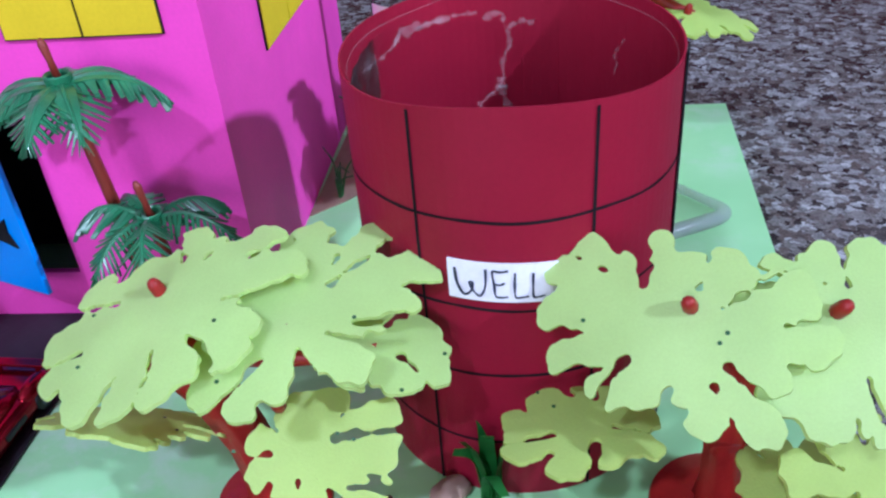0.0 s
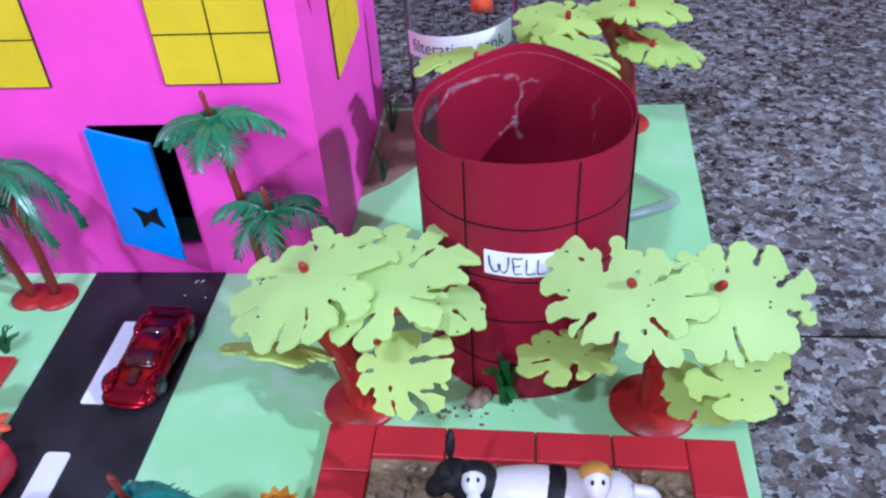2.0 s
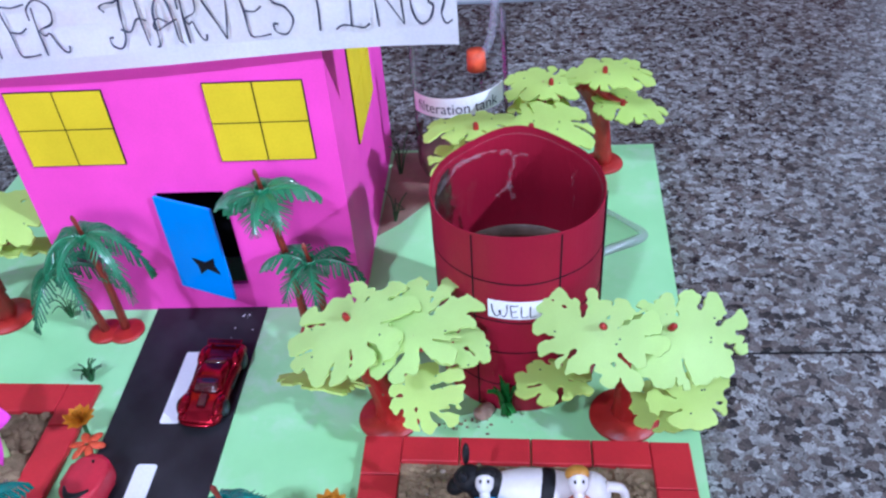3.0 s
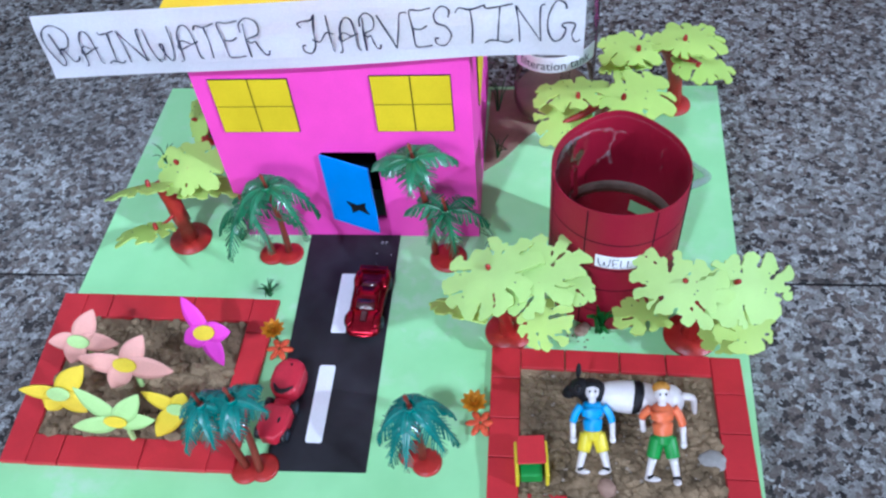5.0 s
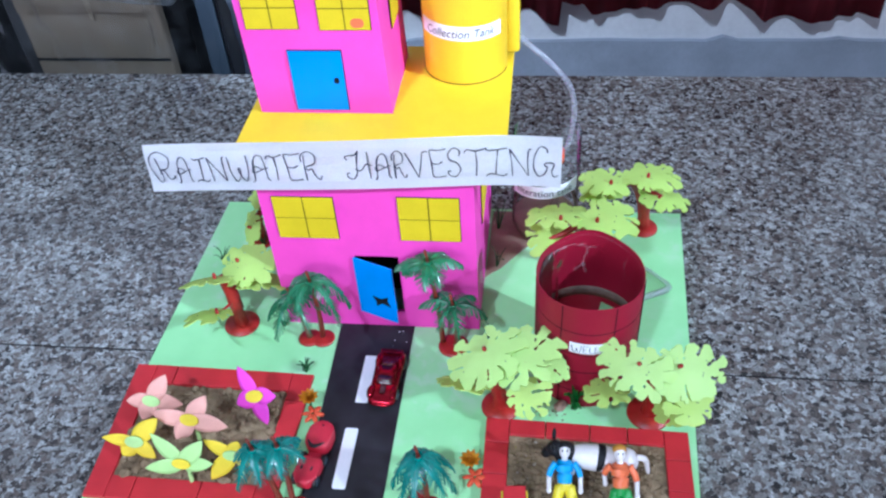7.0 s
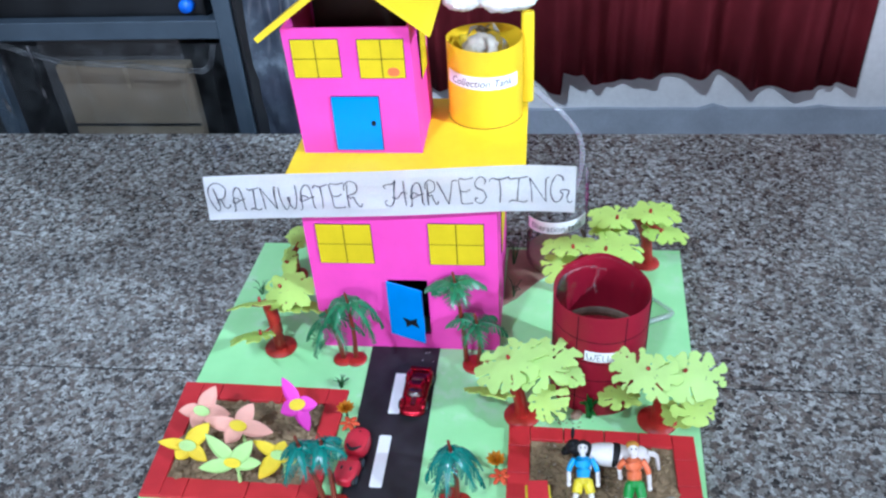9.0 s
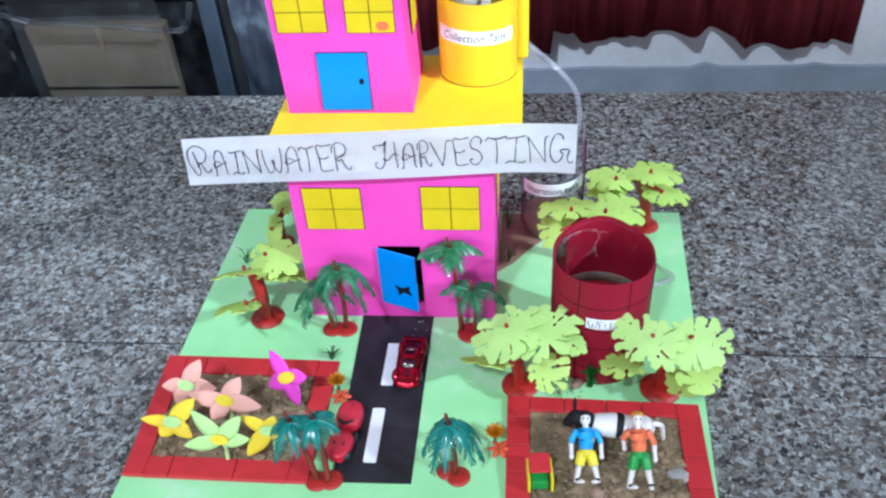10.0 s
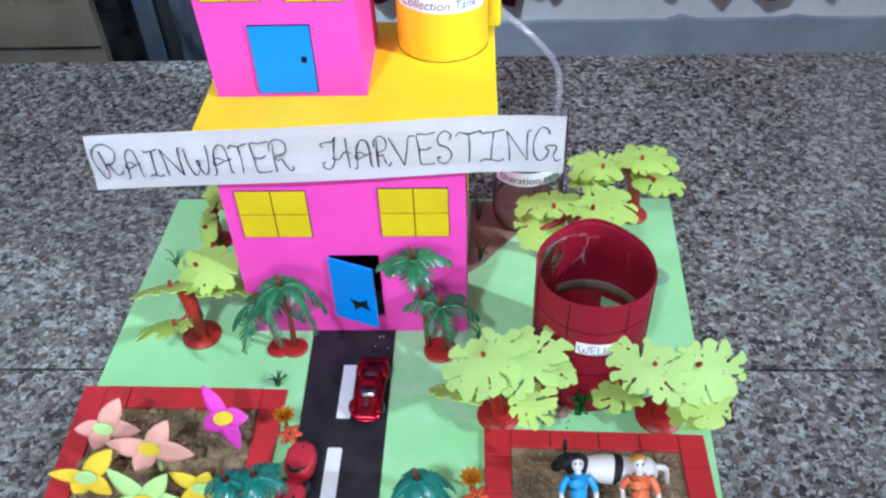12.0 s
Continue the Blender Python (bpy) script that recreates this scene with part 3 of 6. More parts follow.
for sx in (-1, 1):
    prism([(0, -0.0016), (sx * 0.0050, -0.0042), (sx * 0.0042, 0), (sx * 0.0056, 0.0036), (0, 0.0016)], 0, 0.0005, bm=bw)
part("handle", bw, INK, DOOR, "black paper bow-shaped handle", m=pose(0.0275, -0.0012, 0.0490, 90, -14, 0) @ Matrix.Scale(1.6, 4))

# upper storey
UX0, UX1, UY0, UY1, UZ0, UZ1 = -0.1095, 0.0180, 0.0905, 0.199, RZ + 0.003, 0.3360
leaning = wall_ring(UX0, UX1, UY0, UY1, UZ0, UZ1)
for v in leaning.verts:
    v.co.x -= 0.0045 * (v.co.z - UZ0) / (UZ1 - UZ0)
part("upper_wall", leaning, PINK, HOUSE, "pink card walls leaning slightly to one side")
part("inner_lining", box(UX0 + 0.004, UX1 - 0.009, UY1 - 0.010, UY1 - 0.004, UZ0, UZ1 - 0.002), DARKCARD, HOUSE, "dark brown inside of the open top storey")
part("inner_floor", box(UX0 + 0.004, UX1 - 0.004, UY0 + 0.004, UY1 - 0.011, UZ0, UZ0 + 0.01), DARKCARD, HOUSE)
window(-0.1058, -0.0580, 0.2850, 0.3250, HOUSE, pose(0, UY0 - 0.0003, 0))
window(-0.0385, 0.0070, 0.2840, 0.3243, HOUSE, pose(0, UY0 - 0.0003, 0), True)
window(0.135, 0.172, 0.262, 0.318, HOUSE, pose(UX1 - 0.0015, 0, 0, 0, 0, 90))
UD = part("upper_door", box(-0.0730, -0.0225, -0.0012, 0.0, UZ0 + 0.0045, 0.2640), INK, HOUSE, m=pose(0, UY0 - 0.0003, 0))
part("leaf", box(-0.0724, -0.0231, -0.0018, -0.0011, UZ0 + 0.0051, 0.2634), BLUE, UD, "bright blue card door drawn shut")
part("knob", prism(rounded(0.0048, 0.0060, 0.0023), 0, 0.0008), INK, UD, m=pose(-0.0305, -0.0018, 0.2335, 90, 0, 0))


def roof_side(eave, ridge, y0, y1, t=0.003, sag=0.0):
    bm = bmesh.new()
    (xa, za), (xb, zb) = eave, ridge
    d = Vector((xb - xa, 0, zb - za)).normalized()
    nrm = Vector((-d.z, 0, d.x)) * t
    if nrm.z < 0:
        nrm = -nrm
    q = [Vector((xa, 0, za)), Vector((xb, 0, zb)), Vector((xb, 0, zb)) + nrm, Vector((xa, 0, za)) + nrm]
    f = [[bm.verts.new((p.x, y, p.z - dz)) for p in q] for y, dz in ((y0, 0.0), (y1, sag))]
    bm.faces.new(f[0])
    bm.faces.new(f[1][::-1])
    for i in range(4):
        bm.faces.new((f[0][i], f[0][(i + 1) % 4], f[1][(i + 1) % 4], f[1][i]))
    return bm


part("roof_slope", roof_side((-0.1360, 0.3250), (-0.045, 0.389), 0.082, 0.212, 0.006, 0.018), YELLOW, HOUSE, "sloping yellow card roof half")
part("roof_slope", roof_side((0.0345, 0.3300), (-0.045, 0.391), 0.080, 0.212), YELLOW, HOUSE, "sloping yellow card roof half")

# ---- banner over the roof edge ----


def banner_z(x):
    u = (x + 0.19) / 0.365
    return 0.1735 + 0.0235 * u - 0.0060 * u * u


def banner_y(x):
    return -0.0052 - 0.0030 * math.sin((x + 0.19) * 9.0) - (0.006 * max(0.0, (x - 0.10) / 0.075) ** 2)


def banner_sheet():
    bm = bmesh.new()
    n, h = 60, 0.0512
    g = []
    for i in range(n + 1):
        x = -0.190 + 0.365 * i / n
        g.append([bm.verts.new((x + (0.004 if i == 0 else 0) * j / 6, banner_y(x) + 0.0008 * math.sin(j * 1.1 + i * 0.15), banner_z(x) + h * j / 6)) for j in range(7)])
    for a, b in zip(g, g[1:]):
        for j in range(6):
            bm.faces.new((a[j], b[j], b[j + 1], a[j + 1]))
    bmesh.ops.solidify(bm, geom=bm.faces[:], thickness=0.0005)
    return bm


BAN = thing("paper_banner", pose(0, 0, 0), "white paper banner with hand-lettered title across the roof edge", "banner")
part("paper", banner_sheet(), WHITE, BAN)
GLYPH = {}


def glyph(letter, *strokes):
    GLYPH[letter] = strokes


# pen strokes of each capital in a unit square
glyph("r", [(0.34, 0.82), (0.42, 0.50), (0.50, 0.16), (0.38, 0.0), (0.20, 0.14), (0.03, 0.5), (0.06, 0.80), (0.32, 0.98), (0.66, 1.0), (0.97, 0.8), (0.84, 0.5), (0.54, 0.40)],
      [(0.40, 0.28), (0.56, 0.44), (0.68, 0.30), (0.80, 0.11), (1.0, 0.12), (1.08, 0.22)])
glyph("R", [(0.20, -0.02), (0.17, 0.5), (0.21, 0.94)], [(0.02, 0.70), (0.06, 0.93), (0.40, 1.08), (0.76, 0.93), (0.70, 0.62), (0.24, 0.50), (0.34, 0.38), (0.52, 0.42), (0.62, 0.24), (0.78, 0.05), (0.94, 0.02), (1.0, 0.14)])
glyph("A", [(0.0, -0.04), (0.13, 0.0), (0.16, 0.3), (0.20, 0.74), (0.46, 1.0), (0.74, 0.93), (0.85, 0.5), (0.88, 0.1), (1.0, 0.0)], [(0.98, 0.52), (0.60, 0.43), (0.20, 0.32), (0.08, 0.42), (0.30, 0.57), (0.62, 0.47)])
glyph("I", [(0.0, 1.0), (0.12, 0.93), (0.52, 0.96), (1.0, 1.02)], [(0.56, 0.96), (0.50, 0.5), (0.46, 0.05)], [(0.0, 0.0), (0.20, 0.07), (0.46, 0.05), (0.80, 0.0), (1.0, 0.07)])
glyph("N", [(0.14, 0.0), (0.10, 0.5), (0.0, 0.98)], [(0.0, 0.98), (0.48, 0.45), (0.88, 0.02)], [(0.88, 0.02), (0.84, 0.5), (0.86, 0.93), (1.0, 1.0)])
glyph("W", [(0.0, 1.0), (0.06, 0.4), (0.26, 0.0), (0.50, 0.16), (0.56, 0.50), (0.46, 0.48), (0.58, 0.16), (0.78, 0.0), (0.95, 0.4), (0.98, 1.06)])
glyph("T", [(0.0, 0.88), (0.14, 1.0), (0.50, 0.94), (1.0, 1.04)], [(0.50, 0.94), (0.55, 0.5), (0.52, 0.0)])
glyph("E", [(1.0, 1.05), (0.5, 1.0), (0.04, 1.0), (0.12, 0.5), (0.18, 0.05), (0.5, -0.01), (0.96, 0.02)], [(0.14, 0.52), (0.50, 0.49), (0.78, 0.58)])
glyph("H", [(0.08, 0.70), (0.0, 0.80), (0.14, 0.86), (0.40, 0.88), (0.52, 1.02), (0.46, 0.80), (0.42, 0.5), (0.40, 0.2), (0.25, 0.0), (0.05, 0.05), (0.02, 0.2), (0.12, 0.22)],
      [(0.86, 0.98), (0.87, 0.5), (0.92, 0.0)], [(0.34, 0.36), (0.56, 0.30), (0.78, 0.52), (1.0, 0.48)])
glyph("V", [(0.0, 0.95), (0.26, 0.5), (0.55, 0.0)], [(0.55, 0.0), (0.67, 0.5), (0.75, 0.90), (0.88, 0.98), (1.0, 0.96)])
glyph("S", [(0.84, 0.74), (0.90, 0.94), (0.5, 1.04), (0.10, 0.85), (0.20, 0.62), (0.70, 0.50), (0.95, 0.25), (0.60, 0.0), (0.15, 0.05), (0.08, 0.2), (0.28, 0.2)])
glyph("G", [(0.55, 0.86), (0.50, 1.0), (0.25, 1.05), (0.03, 0.7), (0.02, 0.3), (0.20, 0.03), (0.44, 0.10), (0.55, 0.34), (0.44, 0.42), (0.52, 0.50), (0.82, 0.48), (0.74, 0.2), (0.84, 0.02), (1.0, 0.08)])
glyph("L", [(0.08, 1.0), (0.04, 0.5), (0.08, 0.03), (0.5, 0.0), (1.0, 0.04)])


def pen_word(letters, height, half, place, seed=0):
    """Hand-drawn capitals as pen lines. letters: (capital, where it begins, where it ends, times the height); place: from (along, up) to the paper."""
    bm = bmesh.new()
    for i, (c, x0, x1, tall) in enumerate(letters):
        for j, pts in enumerate(GLYPH[c]):
            line = smooth_line([(x0 + (x1 - x0) * x, height * tall * y, 0) for x, y in pts], 7)
            rows = []
            for k, q in enumerate(line):
                d = (line[min(k + 1, len(line) - 1)] - line[max(k - 1, 0)]).normalized()
                w = half * (0.95 + 0.55 * noise.noise(Vector((k * 0.21 + i * 3.3, j * 2.7 + seed, 0.5))))
                rows.append([bm.verts.new(place(q.x - d.y * w * e, q.y + d.x * w * e)) for e in (-1, 1)])
            for a, b in zip(rows, rows[1:]):
                bm.faces.new((a[0], a[1], b[1], b[0]))
    return bm


def spaced(x0, x1, *cells):
    """Letters placed over a stretch: (capital, begin, end, times the height), begin and end as shares of it."""
    return [(c, x0 + (x1 - x0) * a, x0 + (x1 - x0) * b, tall) for c, a, b, tall in cells]


def on_banner(x, up):
    return Vector((x, banner_y(x) - 0.0017, banner_z(x) + 0.0120 + up))


part("lettering", pen_word(spaced(-0.1840, -0.0290, ("r", 0.0, 0.125, 1.22), ("A", 0.15, 0.24, 1.0), ("I", 0.265, 0.34, 0.96), ("N", 0.35, 0.455, 1.0), ("W", 0.47, 0.585, 0.98),
                                  ("A", 0.595, 0.70, 1.02), ("T", 0.695, 0.79, 1.0), ("E", 0.80, 0.895, 1.02), ("R", 0.892, 1.0, 1.05)), 0.0262, 0.00052, on_banner, 1), PEN, BAN, "dark pen capitals with curled strokes")
part("lettering", pen_word(spaced(-0.0065, 0.1725, ("H", 0.0, 0.125, 1.05), ("A", 0.135, 0.215, 0.92), ("R", 0.222, 0.29, 0.95), ("V", 0.288, 0.395, 1.0), ("E", 0.402, 0.48, 1.0), ("S", 0.484, 0.55, 1.03),
                                  ("T", 0.565, 0.67, 1.0), ("I", 0.665, 0.765, 1.02), ("N", 0.775, 0.875, 1.02), ("G", 0.885, 1.0, 1.05)), 0.0272, 0.00052, on_banner, 2), PEN, BAN, "dark pen capitals with curled strokes")

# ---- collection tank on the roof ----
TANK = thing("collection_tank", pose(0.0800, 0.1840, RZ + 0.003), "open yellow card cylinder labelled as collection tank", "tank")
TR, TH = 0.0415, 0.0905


def open_cylinder(r, h, t, lip=None, n=72, floor=0.002):
    bm = bmesh.new()
    lo_o, hi_o, hi_i, lo_i = [], [], [], []
    for k in range(n):
        a = 2 * math.pi * k / n
        c, s = math.cos(a), math.sin(a)
        z = h + (lip(a) if lip else 0)
        lo_o.append(bm.verts.new((r * c, r * s, 0)))
        hi_o.append(bm.verts.new((r * c, r * s, z)))
        hi_i.append(bm.verts.new(((r - t) * c, (r - t) * s, z)))
        lo_i.append(bm.verts.new(((r - t) * c, (r - t) * s, floor)))
    for k in range(n):
        j = (k + 1) % n
        bm.faces.new((lo_o[k], lo_o[j], hi_o[j], hi_o[k]))
        bm.faces.new((hi_o[k], hi_o[j], hi_i[j], hi_i[k]))
        bm.faces.new((hi_i[k], hi_i[j], lo_i[j], lo_i[k]))
    bm.faces.new(lo_i)
    bm.faces.new(lo_o[::-1])
    return bm


part("wall", open_cylinder(TR, TH, 0.0007, lambda a: 0.0012 * math.sin(a * 2 + 1)), sheet("amber_yellow_card", (0.87, 0.57, 0.012), 0.42, 0.07, 700, 14, 0.15, wave=0.12), TANK, smooth=False)


def wrapped_label(r, a0, a1, z0, z1, tilt=0.0, n=20):
    bm = bmesh.new()
    g = []
    for i in range(n + 1):
        a = radians(a0 + (a1 - a0) * i / n)
        dz = tilt * i / n
        g.append([bm.verts.new((rr * math.cos(a), rr * math.sin(a), z + dz)) for rr, z in ((r, z0), (r, z1), (r + 0.0005, z1), (r + 0.0005, z0))])
    for a, b in zip(g, g[1:]):
        for j in range(4):
            bm.faces.new((a[j], b[j], b[(j + 1) % 4], a[(j + 1) % 4]))
    bm.faces.new(g[0])
    bm.faces.new(g[-1][::-1])
    return bm


def slanted(bm, k):
    """Lean lettering to the right, as in quick handwriting."""
    for v in bm.verts:
        v.co.x += k * v.co.y
    return bm


def wrap_text(bm, r, mid, z, tilt_per_m=0.0):
    for v in bm.verts:
        a = radians(mid) + v.co.x / r
        v.co = Vector((r * math.cos(a), r * math.sin(a), z + v.co.y + tilt_per_m * v.co.x))
    return bm


# Thin dark band: contact shade under the tank put into colour.
part("foot_shade_line", wrapped_label(TR + 0.0001, 180, 350, 0.0001, 0.0009), DARKCARD, TANK, "dark line for the contact shade at the foot")
part("label", wrapped_label(TR + 0.0002, 206, 329, 0.0490, 0.0635, -0.0035), WHITE, TANK, "white paper label")
part("lettering", wrap_text(slanted(text_bm("Collection Tank", 0.0085, 0.072), 0.25), TR + 0.0011, 268, 0.0545, -0.02), PEN, TANK)
rng = random.Random(11)
cr = bmesh.new()
bmesh.ops.create_icosphere(cr, subdivisions=3, radius=1.0)
for v in cr.verts:
    k = 1 + 0.35 * noise.noise(v.co * 2.3) + 0.2 * noise.noise(v.co * 6.1)
    v.co = Vector((v.co.x * 0.026 * k - 0.002, v.co.y * 0.022 * k, 0.070 + v.co.z * 0.032 * k))
part("plastic_bag", cr, FILM, TANK, "crumpled clear plastic bag stuffed in the top")
cr = bmesh.new()
bmesh.ops.create_icosphere(cr, subdivisions=3, radius=1.0)
for v in cr.verts:
    k = 1 + 0.3 * noise.noise(v.co * 2.9 + Vector((5, 0, 0)))
    v.co = Vector((v.co.x * 0.020 * k - 0.004, v.co.y * 0.018 * k, 0.072 + v.co.z * 0.022 * k))
part("cotton_filling", cr, sheet("tan_cotton", (0.62, 0.54, 0.44), 0.9, 0.15, 300, 60, 0.8, 0.05, 0.002), TANK, "tuft of tan cotton in the plastic bag", smooth=True)
part("downpipe_strip", box(0.0395, 0.0535, 0.010, 0.020, 0.006, 0.113, 0.003), YELLOW, TANK, "folded yellow card strip standing at the rim")

CLOUD = thing("cotton_cloud", pose(0.0870, 0.2000, RZ + 0.003 + 0.1135), "white cotton wool cloud resting above the tank", "cloud")
cb = bmesh.new()
for c, r in (((-0.03, 0, 0.014), (0.022, 0.018, 0.013)), ((0.0, 0.004, 0.019), (0.026, 0.02, 0.018)), ((0.03, 0, 0.014), (0.020, 0.018, 0.013)), ((0.012, -0.008, 0.012), (0.022, 0.014, 0.011))):
    blob(c, r, cb, 4)
for v in cb.verts:
    v.co += v.normal * 0.0
    k = noise.noise(v.co * 140) * 0.0030 + noise.noise(v.co * 420) * 0.0014
    v.co += Vector((k, -k, k))
part("cotton", cb, COTTON, CLOUD, smooth=True)

# ---- filter bottle and tube ----
BOT = thing("filter_bottle", pose(0.1635, 0.1640, 0.0), "clear plastic bottle used as filter tank beside the house", "bottle")
BR = 0.0365


def lathe(profile, n=48, bm=None):
    bm = bm or bmesh.new()
    rings = [[bm.verts.new((r * math.cos(2 * math.pi * k / n), r * math.sin(2 * math.pi * k / n), z)) for k in range(n)] for r, z in profile]
    for a, b in zip(rings, rings[1:]):
        for k in range(n):
            j = (k + 1) % n
            bm.faces.new((a[k], a[j], b[j], b[k]))
    return bm


part("shell", lathe([(0.004, 0.006), (0.022, 0.002), (0.033, 0.004), (BR, 0.012), (BR, 0.035), (BR - 0.001, 0.038), (BR, 0.041), (BR, 0.100), (BR - 0.0005, 0.128)]), CLEAR, BOT, smooth=True)
part("sand_layer", lathe([(0.0005, 0.004), (BR - 0.002, 0.006), (BR - 0.002, 0.020), (0.0005, 0.022)], 32), BROWNMATT, BOT, "brown layer of sand at the bottom", True)
part("label", wrapped_label(BR + 0.0004, 208, 330, 0.0645, 0.0800, 0.007), WHITE, BOT, "white paper label")
part("lettering", wrap_text(text_bm("filteration tank", 0.0085, 0.066), BR + 0.0013, 268, 0.0750, 0.06), PEN, BOT)
part("cap", sweep([(0.0125, 0.018, 0.078), (0.0125, 0.018, 0.093)], [0.0075, 0.0070], 20), REDPETAL, BOT, "orange-red cap inside", True)
part("inner_tube", sweep(smooth_line([(0.0125, 0.018, 0.079), (0.0125, 0.018, 0.05), (0.010, 0.004, 0.024)], 5), 0.004, 10), CLEAR, BOT, smooth=True)
pipe = smooth_line([(0.1295, 0.203, 0.2200), (0.1440, 0.200, 0.2080), (0.1660, 0.197, 0.1890), (0.1850, 0.193, 0.1660), (0.1915, 0.189, 0.1380), (0.1880, 0.185, 0.1050), (0.1800, 0.182, 0.0850)], 8)
TB = thing("drain_tube", pose(0, 0, 0), "clear flexible plastic tube bending from roof to filter bottle", "tube")
part("hose", sweep(pipe, 0.0033, 12), TUBE, TB, smooth=True)

# whisk at the back edge of the table
WHISK = thing("whisk_broom", pose(0.682, 0.480, TOP), "small brown whisk with stiff upright bristles on the table", "whisk broom")
BRISTLE = sheet("brown_bristle", (0.22, 0.070, 0.028), 0.7, 0.4, 400, 60, 0.5)
part("binding", lathe([(0.0004, 0.0), (0.013, 0.0), (0.015, 0.006), (0.013, 0.022), (0.0004, 0.024)], 20), DARKCARD, WHISK, "dark cord binding", True)
wr = random.Random(12)
for k in range(13):
    a, r = wr.random() * 6.28, wr.uniform(0.002, 0.011)
    x, y, h = r * math.cos(a), r * math.sin(a), wr.uniform(0.045, 0.088)
    part("bristle", sweep([(x, y, 0.018), (x * 1.25, y * 1.25, h * 0.7), (x * 1.35 - 0.001, y * 1.35, h)], [0.0030, 0.0028, 0.0014], 8), BRISTLE, WHISK, smooth=True)

# ---- well ----
WELL = thing("model_well", pose(0.2030, -0.0440, 0.0), "crimson card well drawn with black brick lines", "model well")
WR, WH = 0.0465, 0.1266


def well_lip(a):
    return 0.009 * math.exp(-((a - 1.55) / 0.55) ** 2) + 0.0012 * math.sin(3 * a)


part("wall", open_cylinder(WR, WH, 0.0006, well_lip, 96), CRIMSON, WELL)


def ring_line(r, z, t, wob, n=96):
    bm = bmesh.new()
    g = []
    for k in range(n):
        a = 2 * math.pi * k / n
        zz = z + 0.0009 * noise.noise(Vector((a * 2.2, wob, 0)))
        hw = t * (0.8 + 0.35 * noise.noise(Vector((a * 7, wob, 5))))
        g.append([bm.verts.new((r * math.cos(a), r * math.sin(a), zz - hw)), bm.verts.new((r * math.cos(a), r * math.sin(a), zz + hw))])
    for k in range(n):
        a, b = g[k], g[(k + 1) % n]
        bm.faces.new((a[0], b[0], b[1], a[1]))
    return bm


for i, z in enumerate((0.0976, 0.0707, 0.0478, 0.0220)):
    part("course_line", ring_line(WR + 0.00025, z, 0.00055, i * 3.1), INK, WELL, "hand-drawn black marker line")
for deg in (239.5, 296.5, 47, 103, 160, 195):
    a = radians(deg)
    bm = bmesh.new()
    pts = [(0.0, 0.0), (0.0004, WH * 0.3), (-0.0003, WH * 0.7), (0.0002, WH - 0.001)]
    g = []
    for d, z in pts:
        g.append([bm.verts.new(((WR + 0.0003) * math.cos(a + (d + s) / WR), (WR + 0.0003) * math.sin(a + (d + s) / WR), z)) for s in (-0.00045, 0.00045)])
    for p, q in zip(g, g[1:]):
        bm.faces.new((p[0], p[1], q[1], q[0]))
    part("joint_line", bm, INK, WELL)
part("edge_strip", wrapped_label(WR + 0.0002, 344, 352, 0.001, WH - 0.0005), INK, WELL, "black overlapping paper edge")
part("label", wrapped_label(WR + 0.0003, 249.6, 284.6, 0.0742, 0.0862, -0.0006), WHITE, WELL, "small white paper label")
part("lettering", pen_word(spaced(-0.0112, 0.0116, ("W", 0.0, 0.36, 1.0), ("E", 0.42, 0.60, 0.98), ("L", 0.66, 0.82, 0.96), ("L", 0.86, 1.0, 0.94)), 0.0080, 0.00034,
                           lambda x, up: Vector(((WR + 0.0012) * math.cos(radians(266) + x / WR), (WR + 0.0012) * math.sin(radians(266) + x / WR), 0.0758 + up - 0.02 * x)), 3), PEN, WELL)
# Crimson here stands in for the wall mirrored in the water.
part("bottom_disc", lathe([(0.0004, 0.0025), (WR - 0.0012, 0.0025), (WR - 0.0012, 0.0545), (0.0004, 0.0550)], 48), CRIMSON, WELL, "well bottom coloured crimson for the wall's reflection")
part("silt_band", lathe([(WR - 0.0011, 0.0500), (WR - 0.0020, 0.0505), (WR - 0.0022, 0.0600), (WR - 0.0016, 0.0650), (WR - 0.0008, 0.0652)], 64), SILT, WELL, "grey-brown silt band at the waterline", True)
part("water", lathe([(0.0004, 0.0580), (WR - 0.0021, 0.0580)], 64), WATER, WELL, "shallow layer of water")
# Flat pale green patch just under the water surface.
part("green_patch", prism([(0.0150, 0.0400), (0.0345, 0.0270), (0.0315, 0.0180), (0.0125, 0.0300)], 0.0553, 0.0560), GREEN, WELL, "pale green patch on the well bottom", m=pose(0.0, -0.006, 0))
CREASE, crease_nt, crease_b = tree_of("crinkled_clear_crease", 0.09, 0, 1.0)
crease_b.inputs["Base Color"].default_value = (0.86, 0.82, 0.84, 1)
crease_b.inputs["Alpha"].default_value = 0.055
lining = bmesh.new()
lg = []
for i in range(49):
    a = radians(70 + 150 * i / 48)
    row = []
    for j in range(15):
        z = 0.052 + 0.068 * j / 14 + 0.003 * math.sin(3 * a)
        r = WR - 0.0024 - 0.0020 * abs(noise.noise(Vector((a * 5, z * 60, 2.0)))) - 0.0012 * abs(noise.noise(Vector((a * 16 + z * 120, z * 40, 7.0))))
        row.append(lining.verts.new((r * math.cos(a), r * math.sin(a), z)))
    lg.append(row)
for p, q in zip(lg, lg[1:]):
    for j in range(14):
        lining.faces.new((p[j], q[j], q[j + 1], p[j + 1]))
part("film_lining", lining, clear("lining_film", (0.97, 0.96, 0.97), 0.16, 1.16), WELL, "wrinkled clear film lining", smooth=True)
